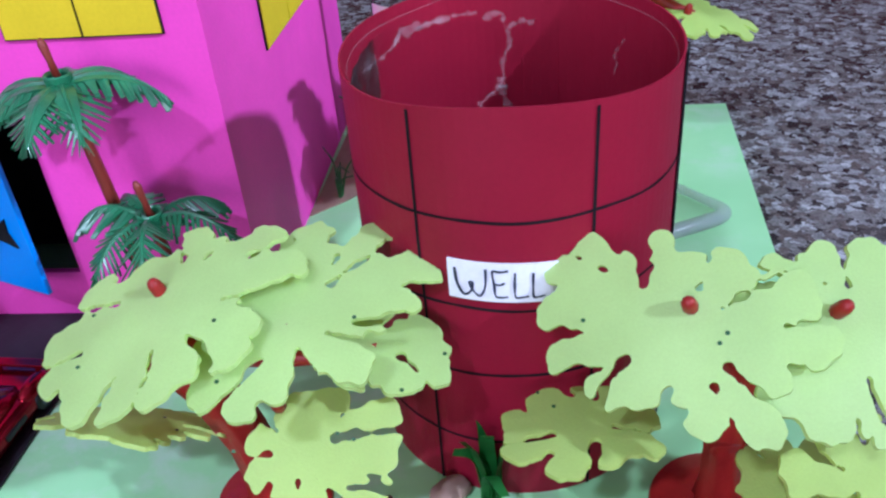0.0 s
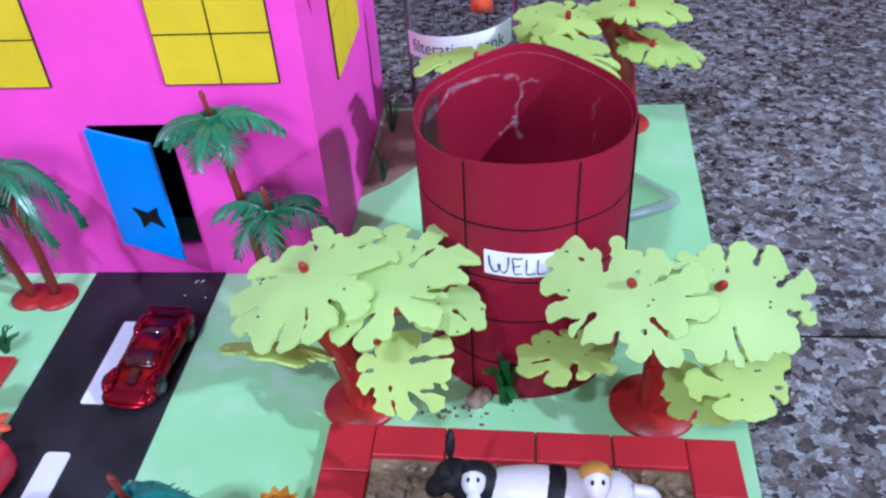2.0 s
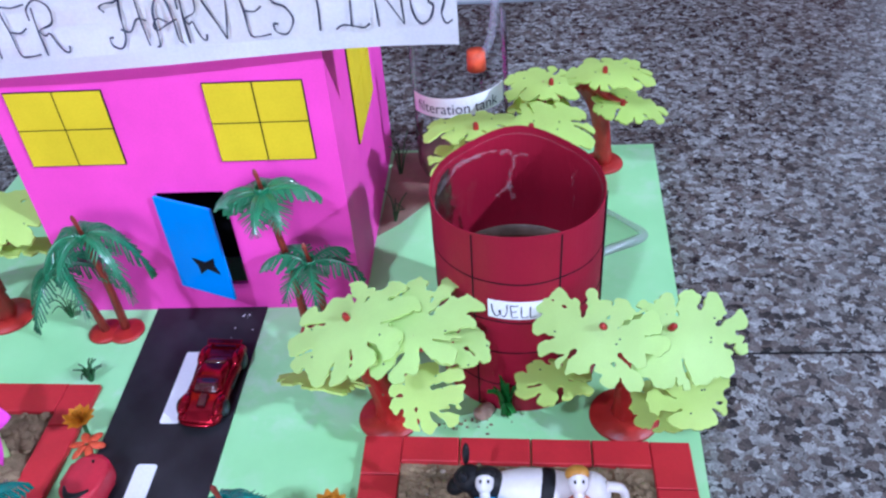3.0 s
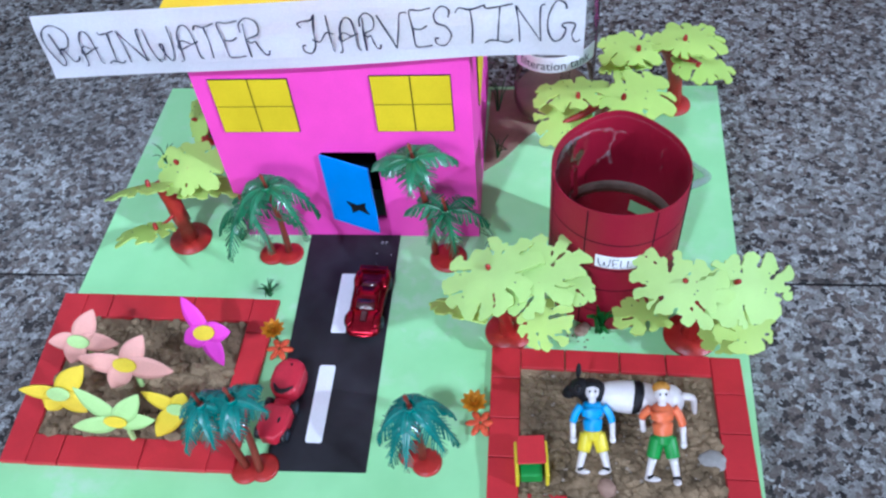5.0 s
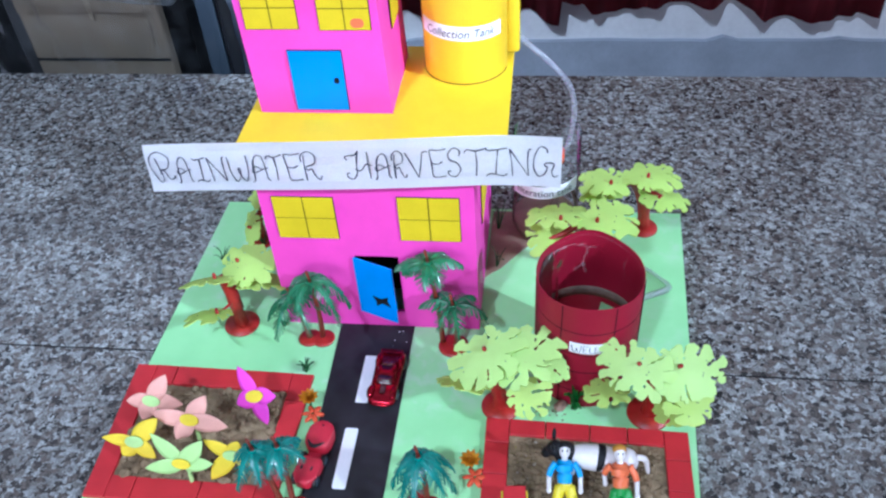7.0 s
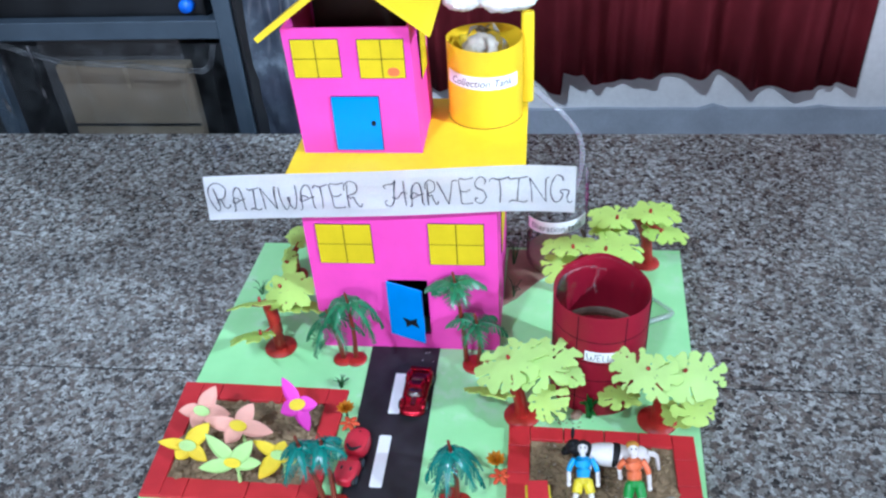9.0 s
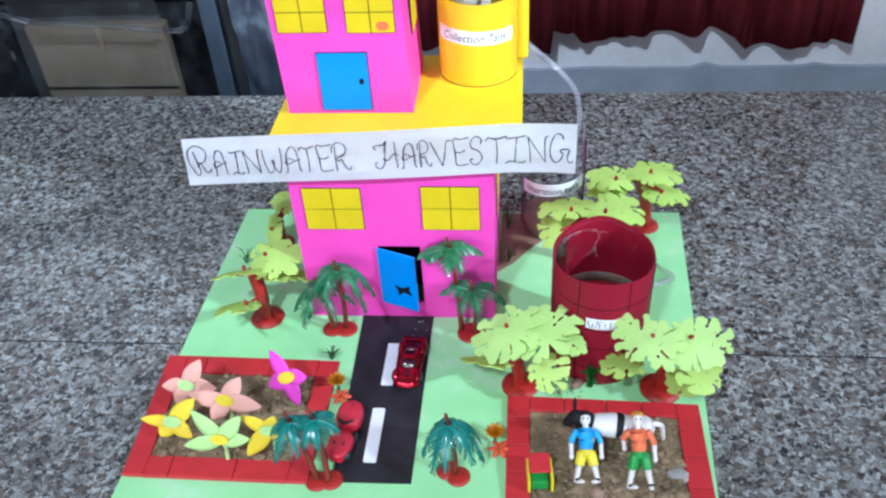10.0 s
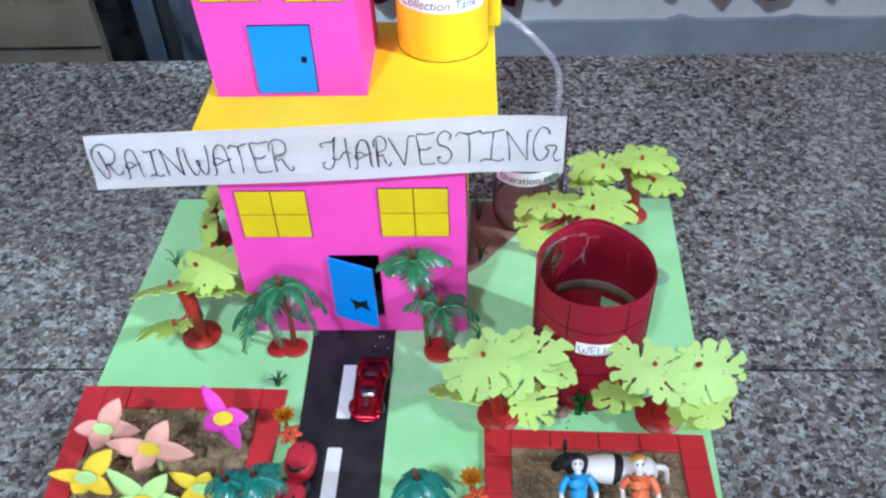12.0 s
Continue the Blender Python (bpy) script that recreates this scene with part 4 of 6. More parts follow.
for pts, r in (([(102, 0.1189), (96, 0.1200), (93, 0.1165), (91, 0.1101), (94, 0.1057), (96, 0.0955), (101, 0.0926), (106, 0.0893)], 0.0011),
               ([(92, 0.1140), (89, 0.1167), (85, 0.1172), (81, 0.1170)], 0.0010), ([(96, 0.0985), (95, 0.0930), (92, 0.0870)], 0.0017),
               ([(146, 0.1173), (142, 0.1200), (131, 0.1202), (121, 0.1209), (112, 0.1212), (104, 0.1211)], 0.0012), ([(145, 0.1190), (140, 0.1215), (129, 0.1210), (119, 0.1205)], 0.0011),
               ([(172, 0.1165), (160, 0.1160), (150, 0.1165), (144, 0.1180)], 0.0006), ([(39, 0.1152), (43, 0.1094), (43, 0.1032)], 0.0007), ([(41, 0.0990), (42, 0.0900)], 0.0005)):
    way = smooth_line([(0.0432 * math.cos(radians(d)), 0.0432 * math.sin(radians(d)), z) for d, z in pts], 12)
    fold = sweep(way, [0.75 * r * max(0.15, 0.80 + 1.3 * noise.noise(Vector((k * 0.33, r * 9000, 1.7)))) for k in range(len(way))], 8)
    for v in fold.verts:
        v.co += Vector((noise.noise(v.co * 420), noise.noise(v.co * 420 + Vector((9, 0, 0))), noise.noise(v.co * 420 + Vector((0, 9, 0))))) * 0.0010
    part("film_crease", fold, CREASE, WELL, "shiny crease of clear film", smooth=True)
rim = bmesh.new()
sweep([((WR - 0.0020) * math.cos(k * math.pi / 48), (WR - 0.0020) * math.sin(k * math.pi / 48), WH - 0.0030 + 0.9 * well_lip((k * math.pi / 48) % (2 * math.pi))) for k in range(97)], 0.00015, 6, rim, False)
part("bottle_rim", rim, CREASE, WELL, "clear rim of the cut bottle inside", True)

LOOP = thing("tube_loop", pose(0, 0, 0), "bent piece of clear plastic tube lying on the green board", "tube")
part("hose", sweep(smooth_line([(0.2480, 0.0380, 0.0036), (0.2640, 0.0480, 0.0036), (0.2820, 0.0570, 0.0036), (0.2925, 0.0635, 0.0036), (0.2925, 0.0700, 0.0036), (0.2860, 0.0780, 0.0036), (0.2750, 0.0900, 0.0036), (0.2620, 0.1010, 0.0036)], 8),
                   [0.0034 - 0.0014 * min(1, max(0, (i - 20) / 20)) for i in range(57)], 14), TUBE, LOOP, smooth=True)

# ---- gardens: red tile borders and soil ----


def tile(points, parent, h=0.0042):
    """One border tile over its plan outline; edges slightly eased."""
    bm = prism(points, 0.0003, h)
    bmesh.ops.bevel(bm, geom=[e for e in bm.edges if all(v.co.z > h * 0.9 for v in e.verts)], offset=0.0005, segments=1, affect="EDGES")
    return part("tile", bm, TILE, parent)


def quad_bed(c):
    """Corners tl, tr, br, bl -> a map from (u, v) in the bed to the plan."""
    tl, tr, br, bl = [Vector((*p, 0)) for p in c]
    return lambda u, v: ((tl * (1 - u) + tr * u) * (1 - v) + (bl * (1 - u) + br * u) * v).to_2d()


def border_tiles(parent, f, uw, vw, cuts):
    """cuts: for top, bottom, left, right the joints along the side."""
    g = 0.0025

    def cell(u0, u1, v0, v1):
        tile([tuple(f(u0, v0)), tuple(f(u1, v0)), tuple(f(u1, v1)), tuple(f(u0, v1))][::-1], parent)
    for a, b in zip(cuts[2], cuts[2][1:]):
        cell(0, uw, a + g, b - g)
    for a, b in zip(cuts[3], cuts[3][1:]):
        cell(1 - uw, 1, a + g, b - g)
    for a, b in cuts[0]:
        cell(a + g, b - g, 0.0, vw)
    for a, b in cuts[1]:
        cell(a + g, b - g, 1 - vw, 1)


def pairs(*c):
    return list(zip(c, c[1:]))


def soil(name, f, u0, u1, v0, v1, seed, label, big=0.0042):
    bm = bmesh.new()
    n = 90
    g = []
    for i in range(n + 1):
        row = []
        for j in range(n + 1):
            u, v = i / n, j / n
            p = f(u0 + (u1 - u0) * u, v0 + (v1 - v0) * v)
            e = min(u, 1 - u, v, 1 - v)
            q = Vector((p.x * 95, p.y * 95, seed))
            z = 0.0026 + 0.0022 * noise.noise(q) + 0.0016 * noise.noise(q * 2.7) + 0.0009 * noise.noise(q * 6.5)
            z = max(0.0007, z * min(1, 0.35 + e * 9))
            row.append(bm.verts.new((p.x, p.y, z)))
        g.append(row)
    for a, b in zip(g, g[1:]):
        for j in range(n):
            bm.faces.new((a[j], b[j], b[j + 1], a[j + 1]))
    rng = random.Random(seed)
    for k in range(560):
        u, v = rng.random(), rng.random()
        p = f(u0 + (u1 - u0) * (0.03 + 0.94 * u), v0 + (v1 - v0) * (0.03 + 0.94 * v))
        r = rng.choice((0.0012, 0.0016, 0.0022, 0.003, big if v > 0.40 else 0.0022))
        res = bmesh.ops.create_icosphere(bm, subdivisions=1, radius=r)
        t = Euler((rng.random() * 6, rng.random() * 6, rng.random() * 6)).to_matrix()
        s = (1 + rng.random() * 0.5, 0.8 + rng.random() * 0.5, 0.55 + rng.random() * 0.3)
        for w in res["verts"]:
            w.co = t @ (w.co * (1 + 0.25 * (rng.random() - 0.5)))
            w.co = Vector((w.co.x * s[0] + p.x, w.co.y * s[1] + p.y, w.co.z * s[2] + 0.0034))
    return solid(name, bm, SOIL, pose(0, 0, 0), label, "soil", kind="stuff")


FG = thing("flower_bed_border", pose(0, 0, 0), "rectangular border of red foam tiles round the flower bed", "border")
fl = quad_bed([(-0.2335, -0.0670), (-0.0545, -0.0705), (-0.0585, -0.2165), (-0.2285, -0.2145)])
border_tiles(FG, fl, 0.112, 0.150, (pairs(0.112, 0.235, 0.62, 0.888), pairs(0.112, 0.25, 0.60, 0.888), (0, 0.58, 1.0), (0, 0.22, 0.80, 1.0)))
soil("flower_bed_soil", fl, 0.105, 0.895, 0.145, 0.855, 5, "dry brown clods of soil in the flower bed", 0.0054)
CG = thing("pasture_border", pose(0, 0, 0), "rectangular border of red foam tiles round the cow pen", "border")
fr = quad_bed([(0.1155, -0.1105), (0.2930, -0.1160), (0.2910, -0.2420), (0.1155, -0.2400)])
border_tiles(CG, fr, 0.118, 0.128, (pairs(0.118, 0.30, 0.52, 0.705, 0.882), [(0.118, 0.30), (0.56, 0.882)], (0, 0.20, 0.45, 0.68, 1.0), (0, 0.24, 0.48, 0.74, 1.0)))
soil("pasture_soil", fr, 0.112, 0.888, 0.122, 0.99, 9, "dry brown trampled soil in the cow pen")

rng = random.Random(31)
gm = bmesh.new()
for _ in range(170):
    x, y = rng.uniform(0.143, 0.262), rng.uniform(-0.226, -0.132)
    r = 0.0006 + 0.0013 * rng.random() ** 3
    blob((x, y, 0.0034), (r * rng.uniform(0.9, 1.5), r, r * 0.8), gm, 1)
solid("gravel", gm, sheet("grey_brown_gravel", (0.34, 0.28, 0.22), 0.9, 0.4, 400, 60, 0.5), pose(0, 0, 0), "fine grey-brown gravel strewn over the pen soil", "gravel", kind="stuff")

# ---- foam leaf trees ----


def spread(hu, hv, seed, count):
    """Fingers for an ordinary leaf: (direction in degrees, reach in metres), evenly set with some unrest."""
    rng = random.Random(seed)
    out = []
    for k in range(count):
        d = 360 * (k + rng.uniform(-0.28, 0.28)) / count
        c, q = abs(math.cos(radians(d))) / hu, abs(math.sin(radians(d))) / hv
        out.append((d, (c ** 2.4 + q ** 2.4) ** (-1 / 2.4) * rng.uniform(0.88, 1.10)))
    return out


def leaf_field(fingers, seed, depth):
    """The leaf's form as a field in metres, below 0 inside: blunt fingers of foam round a webbed middle."""
    rng = random.Random(seed)
    f = sorted(((d % 360) * math.pi / 180, r) for d, r in fingers)
    size = max(r for _, r in f) + 0.003
    n = 112
    ax = np.linspace(-size, size, n)
    X, Y = np.meshgrid(ax, ax, indexing="ij")
    ang, rad = np.arctan2(Y, X) % (2 * math.pi), np.hypot(X, Y)
    turns = np.array([f[-1][0] - 2 * math.pi] + [d for d, _ in f] + [f[0][0] + 2 * math.pi])
    reach = np.array([f[-1][1]] + [r for _, r in f] + [f[0][1]])
    out = rad - np.interp(ang, turns, reach) * (1 - 0.72 * depth)
    for i, (d, r) in enumerate(f):
        gap = min(turns[i + 2] - turns[i + 1], turns[i + 1] - turns[i])
        w = min(0.0052, max(0.0022, 0.45 * gap * r)) * rng.uniform(0.80, 1.12)
        bend = rng.uniform(-0.16, 0.16)
        arm = None
        for k in range(15):
            u = 0.22 + (1 - 0.22) * k / 14
            l = u * (r - w)
            t = d + bend * (u - 0.6)
            q = np.hypot(X - l * math.cos(t), Y - l * math.sin(t)) - w * (0.90 + 0.16 * u * u)
            arm = q if arm is None else np.minimum(arm, q)
        for side in (-1, 1):
            if w > 0.0034 and rng.random() < 0.7:
                t, l = d + bend * 0.4 + side * rng.uniform(0.75, 0.98) * w / r, r - w * rng.uniform(0.55, 1.15)
                arm = np.minimum(arm, np.hypot(X - l * math.cos(t), Y - l * math.sin(t)) - 0.55 * w)
        h = np.clip(0.5 + 0.5 * (arm - out) / 0.0011, 0, 1)
        out = arm * (1 - h) + out * h - 0.0011 * h * (1 - h)
    for i, (d, r) in enumerate(f):
        gap, nxt = turns[i + 2] - d, reach[i + 2]
        low, t = min(r, nxt), d + gap * rng.uniform(0.40, 0.60)
        kind = rng.random()
        if kind > 0.76:
            w, l = min(0.0060, 0.30 * gap * low), low * rng.uniform(0.90, 0.97)
            for u in (0.6, 0.7, 0.8, 0.9, 1.0):
                q = np.hypot(X - u * (l - w) * math.cos(t), Y - u * (l - w) * math.sin(t)) - w
                h = np.clip(0.5 + 0.5 * (q - out) / 0.0011, 0, 1)
                out = q * (1 - h) + out * h - 0.0011 * h * (1 - h)
            continue
        inner = low * (1 - (rng.uniform(1.2, 1.8) if kind < 0.42 else rng.uniform(0.75, 1.1)) * depth)
        bend, cut = rng.uniform(-0.34, 0.34), None
        for k in range(19):
            u = k / 18
            l = inner + (max(r, nxt) + 0.004 - inner) * u
            a = t + bend * (1 - u) ** 1.5
            q = np.hypot(X - l * math.cos(a), Y - l * math.sin(a)) - (0.0008 + 0.0002 * rng.random() + 0.0003 * u)
            cut = q if cut is None else np.minimum(cut, q)
        h = np.clip(0.5 + 0.5 * (out + cut) / 0.0012, 0, 1)
        out = out * h - cut * (1 - h) + 0.0012 * h * (1 - h)
    for i in range(n):
        for j in range(n):
            if abs(out[i, j]) < 0.004:
                q = Vector((X[i, j], Y[i, j], seed * 0.013))
                out[i, j] += 0.0015 * noise.noise(q * 130) + 0.0012 * noise.noise(q * 300)
    return ax, out


def leaf_height(x, y, hu, hv, seed, bend=0.13):
    return -bend * (x * x / hu + 0.6 * y * y / hv) + 0.035 * hu * noise.noise(Vector((x * 55, y * 55, seed)))


def leaf_bm(hu, hv, seed, fingers=13, depth=0.34, thick=0.0012):
    """A foam leaf in its own plane, cut square at its rim. fingers: how many, or the fingers themselves in degrees and millimetres."""
    table = spread(hu, hv, seed, fingers) if isinstance(fingers, int) else [(d, r / 1000) for d, r in fingers]
    ax, f = leaf_field(table, seed, depth)
    n = len(ax)
    bm = bmesh.new()
    keys, below = {}, {}

    def vert(key, x, y):
        if key not in keys:
            z = leaf_height(x, y, hu, hv, seed)
            keys[key] = bm.verts.new((x, y, z + thick / 2))
            below[keys[key]] = bm.verts.new((x, y, z - thick / 2))
        return keys[key]

    def crossing(i, j, k, l):
        if (k, l) < (i, j):
            i, j, k, l = k, l, i, j
        t = min(0.94, max(0.06, f[i, j] / (f[i, j] - f[k, l])))
        return vert((i, j, k, l), ax[i] + (ax[k] - ax[i]) * t, ax[j] + (ax[l] - ax[j]) * t)
    for i in range(n - 1):
        for j in range(n - 1):
            c = ((i, j), (i + 1, j), (i + 1, j + 1), (i, j + 1))
            ins = [f[q] < 0 for q in c]
            if not any(ins):
                continue
            poly = []
            for k in range(4):
                if ins[k]:
                    poly.append(vert(c[k], ax[c[k][0]], ax[c[k][1]]))
                if ins[k] != ins[(k + 1) % 4]:
                    poly.append(crossing(*c[k], *c[(k + 1) % 4]))
            if len(poly) >= 3:
                bm.faces.new(poly)
    todo, best = set(keys.values()), set()
    while todo:
        stack, seen = [todo.pop()], set()
        while stack:
            v = stack.pop()
            seen.add(v)
            for e in v.link_edges:
                w = e.other_vert(v)
                if w in todo:
                    todo.discard(w)
                    stack.append(w)
        if len(seen) > len(best):
            best = seen
    tops = [fc for fc in bm.faces if fc.verts[0] in best]
    rim = [e for e in bm.edges if len(e.link_faces) == 1 and e.verts[0] in best]
    for fc in tops:
        bm.faces.new([below[v] for v in fc.verts][::-1])
    for e in rim:
        a, b = e.verts
        bm.faces.new([bm.verts.new(v.co) for v in (a, b, below[b], below[a])])
    bmesh.ops.delete(bm, geom=[v for v in keys.values() if v not in best] + [below[v] for v in keys.values() if v not in best], context="VERTS")
    return bm


def leaf_pose(c, nrm, spin=0):
    n_ = Vector(nrm).normalized()
    u = Vector((1, 0, 0)) - n_ * n_.x
    u.normalize()
    v = n_.cross(u)
    m = Matrix((u, v, n_)).transposed().to_4x4()
    return Matrix.Translation(c) @ m @ pose(0, 0, 0, 0, 0, spin)


def foam_tree(base, disc, trunk_top, leaves, label, pale=0, branch=0.0040, stubs=True):
    """base: the disc's centre; leaves: (centre, normal, half width, half depth, seed, spin, lobes, depth, peg offset or
    None) in the place's metres.
    pale: how many of the leaves, from the first, take the paler colour; the rest take the yellower, shaded copy."""
    bx, by = base
    t = thing("model_tree", pose(bx, by, 0), label, "tree", "foam leaf trees")
    o = Vector((bx, by, 0))
    dm = lathe([(0.0004, 0.0005), (disc * 0.985, 0.0005), (disc, 0.0012), (disc * 0.97, 0.0026), (disc * 0.35, 0.0042), (0.0004, 0.0044)], 40)
    part("base_disc", dm, TRUNK, t, "round red plastic foot", True)
    tip = Vector(trunk_top) - o
    line = smooth_line([(0, 0, 0.002), (tip.x * 0.15, tip.y * 0.15, tip.z * 0.4), (tip.x * 0.55, tip.y * 0.55, tip.z * 0.75), tip], 6)
    nl = len(line)
    tr = sweep(line, [0.0056 + 0.0018 * (i / (nl - 1)) ** 1.3 + 0.0016 * max(0, 1 - i / 3) for i in range(nl)], 26)
    for i, v in enumerate(tr.verts):
        k, c0 = i % 26, line[i // 26]
        v.co = c0 + (v.co - c0) * (1.07 if k % 2 else 0.90) * (1 + 0.06 * math.sin(k * 1.7 + (i // 26) * 0.6))
    part("trunk", tr, TRUNK, t, "ribbed red plastic trunk", True)
    for number, (c, nrm, hu, hv, seed, spin, lobes, depth, peg) in enumerate(leaves):
        lc = Vector(c) - o
        low = lc.z < tip.z * 0.8
        start = line[-1]
        if low:
            way = start - lc
            way -= Vector(nrm).normalized() * way.dot(Vector(nrm).normalized())
            lc0, lc = lc, lc + way.normalized() * min(way.length, hu * 0.6)
        if low:
            start = min(line, key=lambda q: abs(q.z - lc.z))
        mid = (start + lc) / 2 - Vector((0, 0, 0.003))
        if stubs or not low:
            part("branch", sweep(smooth_line([start, mid, lc - Vector(nrm).normalized() * 0.0012], 5), [branch * (0.45 if low else 1) * (1 - 0.45 * i / 10) for i in range(11)], 8), TRUNK, t, smooth=True)
        m = leaf_pose(lc0 if low else lc, nrm, spin)
        ob = part("leaf", leaf_bm(hu, hv, seed, lobes, depth), LIME if number < pale else YELLOWLIME, t, "flat %s foam leaf with lobed edge" % ("pale lime" if number < pale else "yellowish lime"), True, m)
        if peg is not None:
            pg = sweep([(0, 0, -0.003), (0, 0, 0.0012), (0, 0, 0.0036), (0, 0, 0.0050), (0, 0, 0.0055)], [0.0016, 0.0019, 0.0018, 0.0013, 0.0005], 9)
            part("peg", pg, BERRY, ob, "red plastic peg", True, pose(peg[0], peg[1], 0.0))
        rng2 = random.Random(seed + 50)
        for _ in range(3):
            a, r = rng2.random() * 6.28, rng2.uniform(0.25, 0.72)
            hx, hy = hu * r * math.cos(a), hv * r * math.sin(a)
            hz = leaf_height(hx, hy, hu, hv, seed)
            part("pinhole", prism(rounded(0.0010, 0.0009, 0.0004, 3), 0.0, 0.0003), GRASS, ob, m=pose(hx, hy, hz + 0.0007))
    return t


foam_tree((0.1275, -0.0950), 0.0180, (0.1120, -0.1010, 0.0680), [
    ((0.1160, -0.1070, 0.0835), (-0.22, -0.20, 0.95), 0.0380, 0.0280, 3, 0, ((89, 32), (68, 28), (50, 38.5), (22, 39), (2, 35), (-11, 29), (-34, 31), (-56, 26), (-75, 28), (-98, 31), (-124, 32), (-152, 35), (-173, 36), (150, 32), (118, 25)), 0.30, (-0.0010, 0.0066)),
    ((0.1500, -0.1100, 0.0812), (0.0, -0.25, 0.96), 0.0340, 0.0280, 8, 0, ((110, 33), (89, 38), (62, 43), (39, 41), (19, 33), (3, 25), (-36, 24), (-66, 19), (-93, 22), (-113, 27), (-135, 29), (-165, 25), (150, 25)), 0.34, None),
    ((0.1690, -0.1030, 0.0690), (0.15, -0.10, 0.98), 0.0240, 0.0200, 21, 0, ((42, 18.5), (8, 20), (-17, 19.5), (-57, 16), (-113, 15.5), (170, 14), (90, 14)), 0.32, None),
    ((0.1480, -0.1180, 0.0460), (0.15, -0.62, 0.77), 0.0260, 0.0240, 33, 0, ((26, 29), (0, 24), (-27, 26), (-62, 21), (-94, 18), (-140, 15), (165, 14), (100, 16), (60, 19)), 0.36, (-0.0060, 0.0120)),
    ((0.0967, -0.1030, 0.0440), (0.12, 0.60, 0.79), 0.0250, 0.0270, 41, 0, 11, 0.24, None)],
    "model tree of lime foam leaves beside the crimson well", 3, stubs=False)
foam_tree((0.2610, -0.0950), 0.0197, (0.2600, -0.0980, 0.0660), [
    ((0.2400, -0.1130, 0.0825), (-0.28, -0.55, 0.79), 0.0320, 0.0280, 12, 0, ((131, 34), (147, 38), (164, 34), (-176, 31), (-150, 25), (-124, 20), (-97, 24), (-76, 25), (-55, 32), (-32, 27), (-12, 34), (14, 31), (45, 23), (92, 25), (112, 24)), 0.30, (0.0040, 0.0046)),
    ((0.2830, -0.1080, 0.0805), (0.28, -0.48, 0.83), 0.0330, 0.0300, 17, 0, ((172, 30), (150, 26), (115, 20), (72, 23), (42, 31), (14, 41), (-9, 37), (-38, 32), (-66, 28), (-92, 29), (-118, 31), (-142, 33), (-166, 33)), 0.30, (-0.0067, 0.0013)),
    ((0.2210, -0.1080, 0.0500), (-0.02, 0.10, 0.99), 0.0250, 0.0210, 26, 0, ((-175, 21), (-145, 23.5), (-115, 22), (-72, 18), (-34, 22), (10, 18), (53, 15), (105, 13), (150, 17)), 0.30, None),
    ((0.2900, -0.1220, 0.0440), (0.20, -0.45, 0.86), 0.0240, 0.0200, 29, 0, ((37, 26), (-3, 18), (-45, 15), (-85, 14), (-139, 17), (178, 24), (139, 17), (85, 16)), 0.30, None),
    ((0.2765, -0.1120, 0.0300), (0.06, -0.09, 0.99), 0.0165, 0.0165, 37, 20, 9, 0.30, None)],
    "model tree of lime foam leaves near the board edge", 2, stubs=False)
foam_tree((-0.1450, -0.0060), 0.0180, (-0.1500, -0.0010, 0.0640), [
    ((-0.1270, 0.0050, 0.0755), (-0.05, -0.36, 0.93), 0.0280, 0.0235, 51, 0, 11, 0.26, (-0.010, 0.004)),
    ((-0.1640, -0.0170, 0.0745), (-0.20, 0.52, 0.83), 0.0265, 0.0200, 55, -10, 12, 0.22, (0.012, 0.0)),
    ((-0.1640, -0.0330, 0.0420), (-0.15, 0.40, 0.90), 0.0250, 0.0200, 57, 8, 12, 0.24, (0.010, 0.0)),
    ((-0.1200, 0.0080, 0.0530), (0.10, 0.40, 0.88), 0.0310, 0.0230, 59, 10, 11, 0.26, None)],
    "model tree of lime foam leaves beside the pink house wall")
foam_tree((0.2740, 0.1620), 0.0160, (0.2550, 0.1360, 0.0900), [
    ((0.2232, 0.1233, 0.0959), (0.01, -0.10, 0.99), 0.0265, 0.0215, 61, 6, 11, 0.28, (0.006, -0.004)),
    ((0.2712, 0.1308, 0.0988), (0.01, -0.01, 1.00), 0.0310, 0.0235, 63, 0, 11, 0.28, (-0.004, -0.003)),
    ((0.2206, 0.1232, 0.0815), (0.05, -0.12, 0.99), 0.0230, 0.0180, 65, 0, 11, 0.28, (0.004, -0.004)),
    ((0.2841, 0.1284, 0.0740), (0.16, -0.12, 0.98), 0.0285, 0.0200, 67, 4, 11, 0.28, (-0.004, -0.003))],
    "model tree of lime foam leaves in the back corner")
foam_tree((0.2040, 0.0880), 0.0160, (0.2000, 0.0680, 0.0880), [
    ((0.1751, 0.0644, 0.0989), (-0.04, 0.07, 1.00), 0.0310, 0.0200, 71, 4, 11, 0.28, (0.003, -0.008)),
    ((0.2235, 0.0624, 0.0975), (0.04, -0.18, 0.98), 0.0310, 0.0270, 73, 0, 11, 0.28, (-0.010, -0.004)),
    ((0.1685, 0.0608, 0.0708), (-0.10, -0.35, 0.93), 0.0235, 0.0233, 75, 0, 11, 0.28, None)],
    "model tree of lime foam leaves standing behind the well")
foam_tree((-0.1590, 0.1240), 0.0150, (-0.1580, 0.1200, 0.0360), [
    ((-0.1600, 0.1080, 0.0340), (-0.60, -0.52, 0.60), 0.0150, 0.0215, 81, 0, 9, 0.22, (0.0, 0.0)),
    ((-0.1480, 0.1400, 0.0520), (0.10, -0.10, 0.98), 0.0210, 0.0190, 83, 0, 9, 0.22, None)],
    "small model tree of foam leaves behind the pink house")

# ---- plastic palms ----


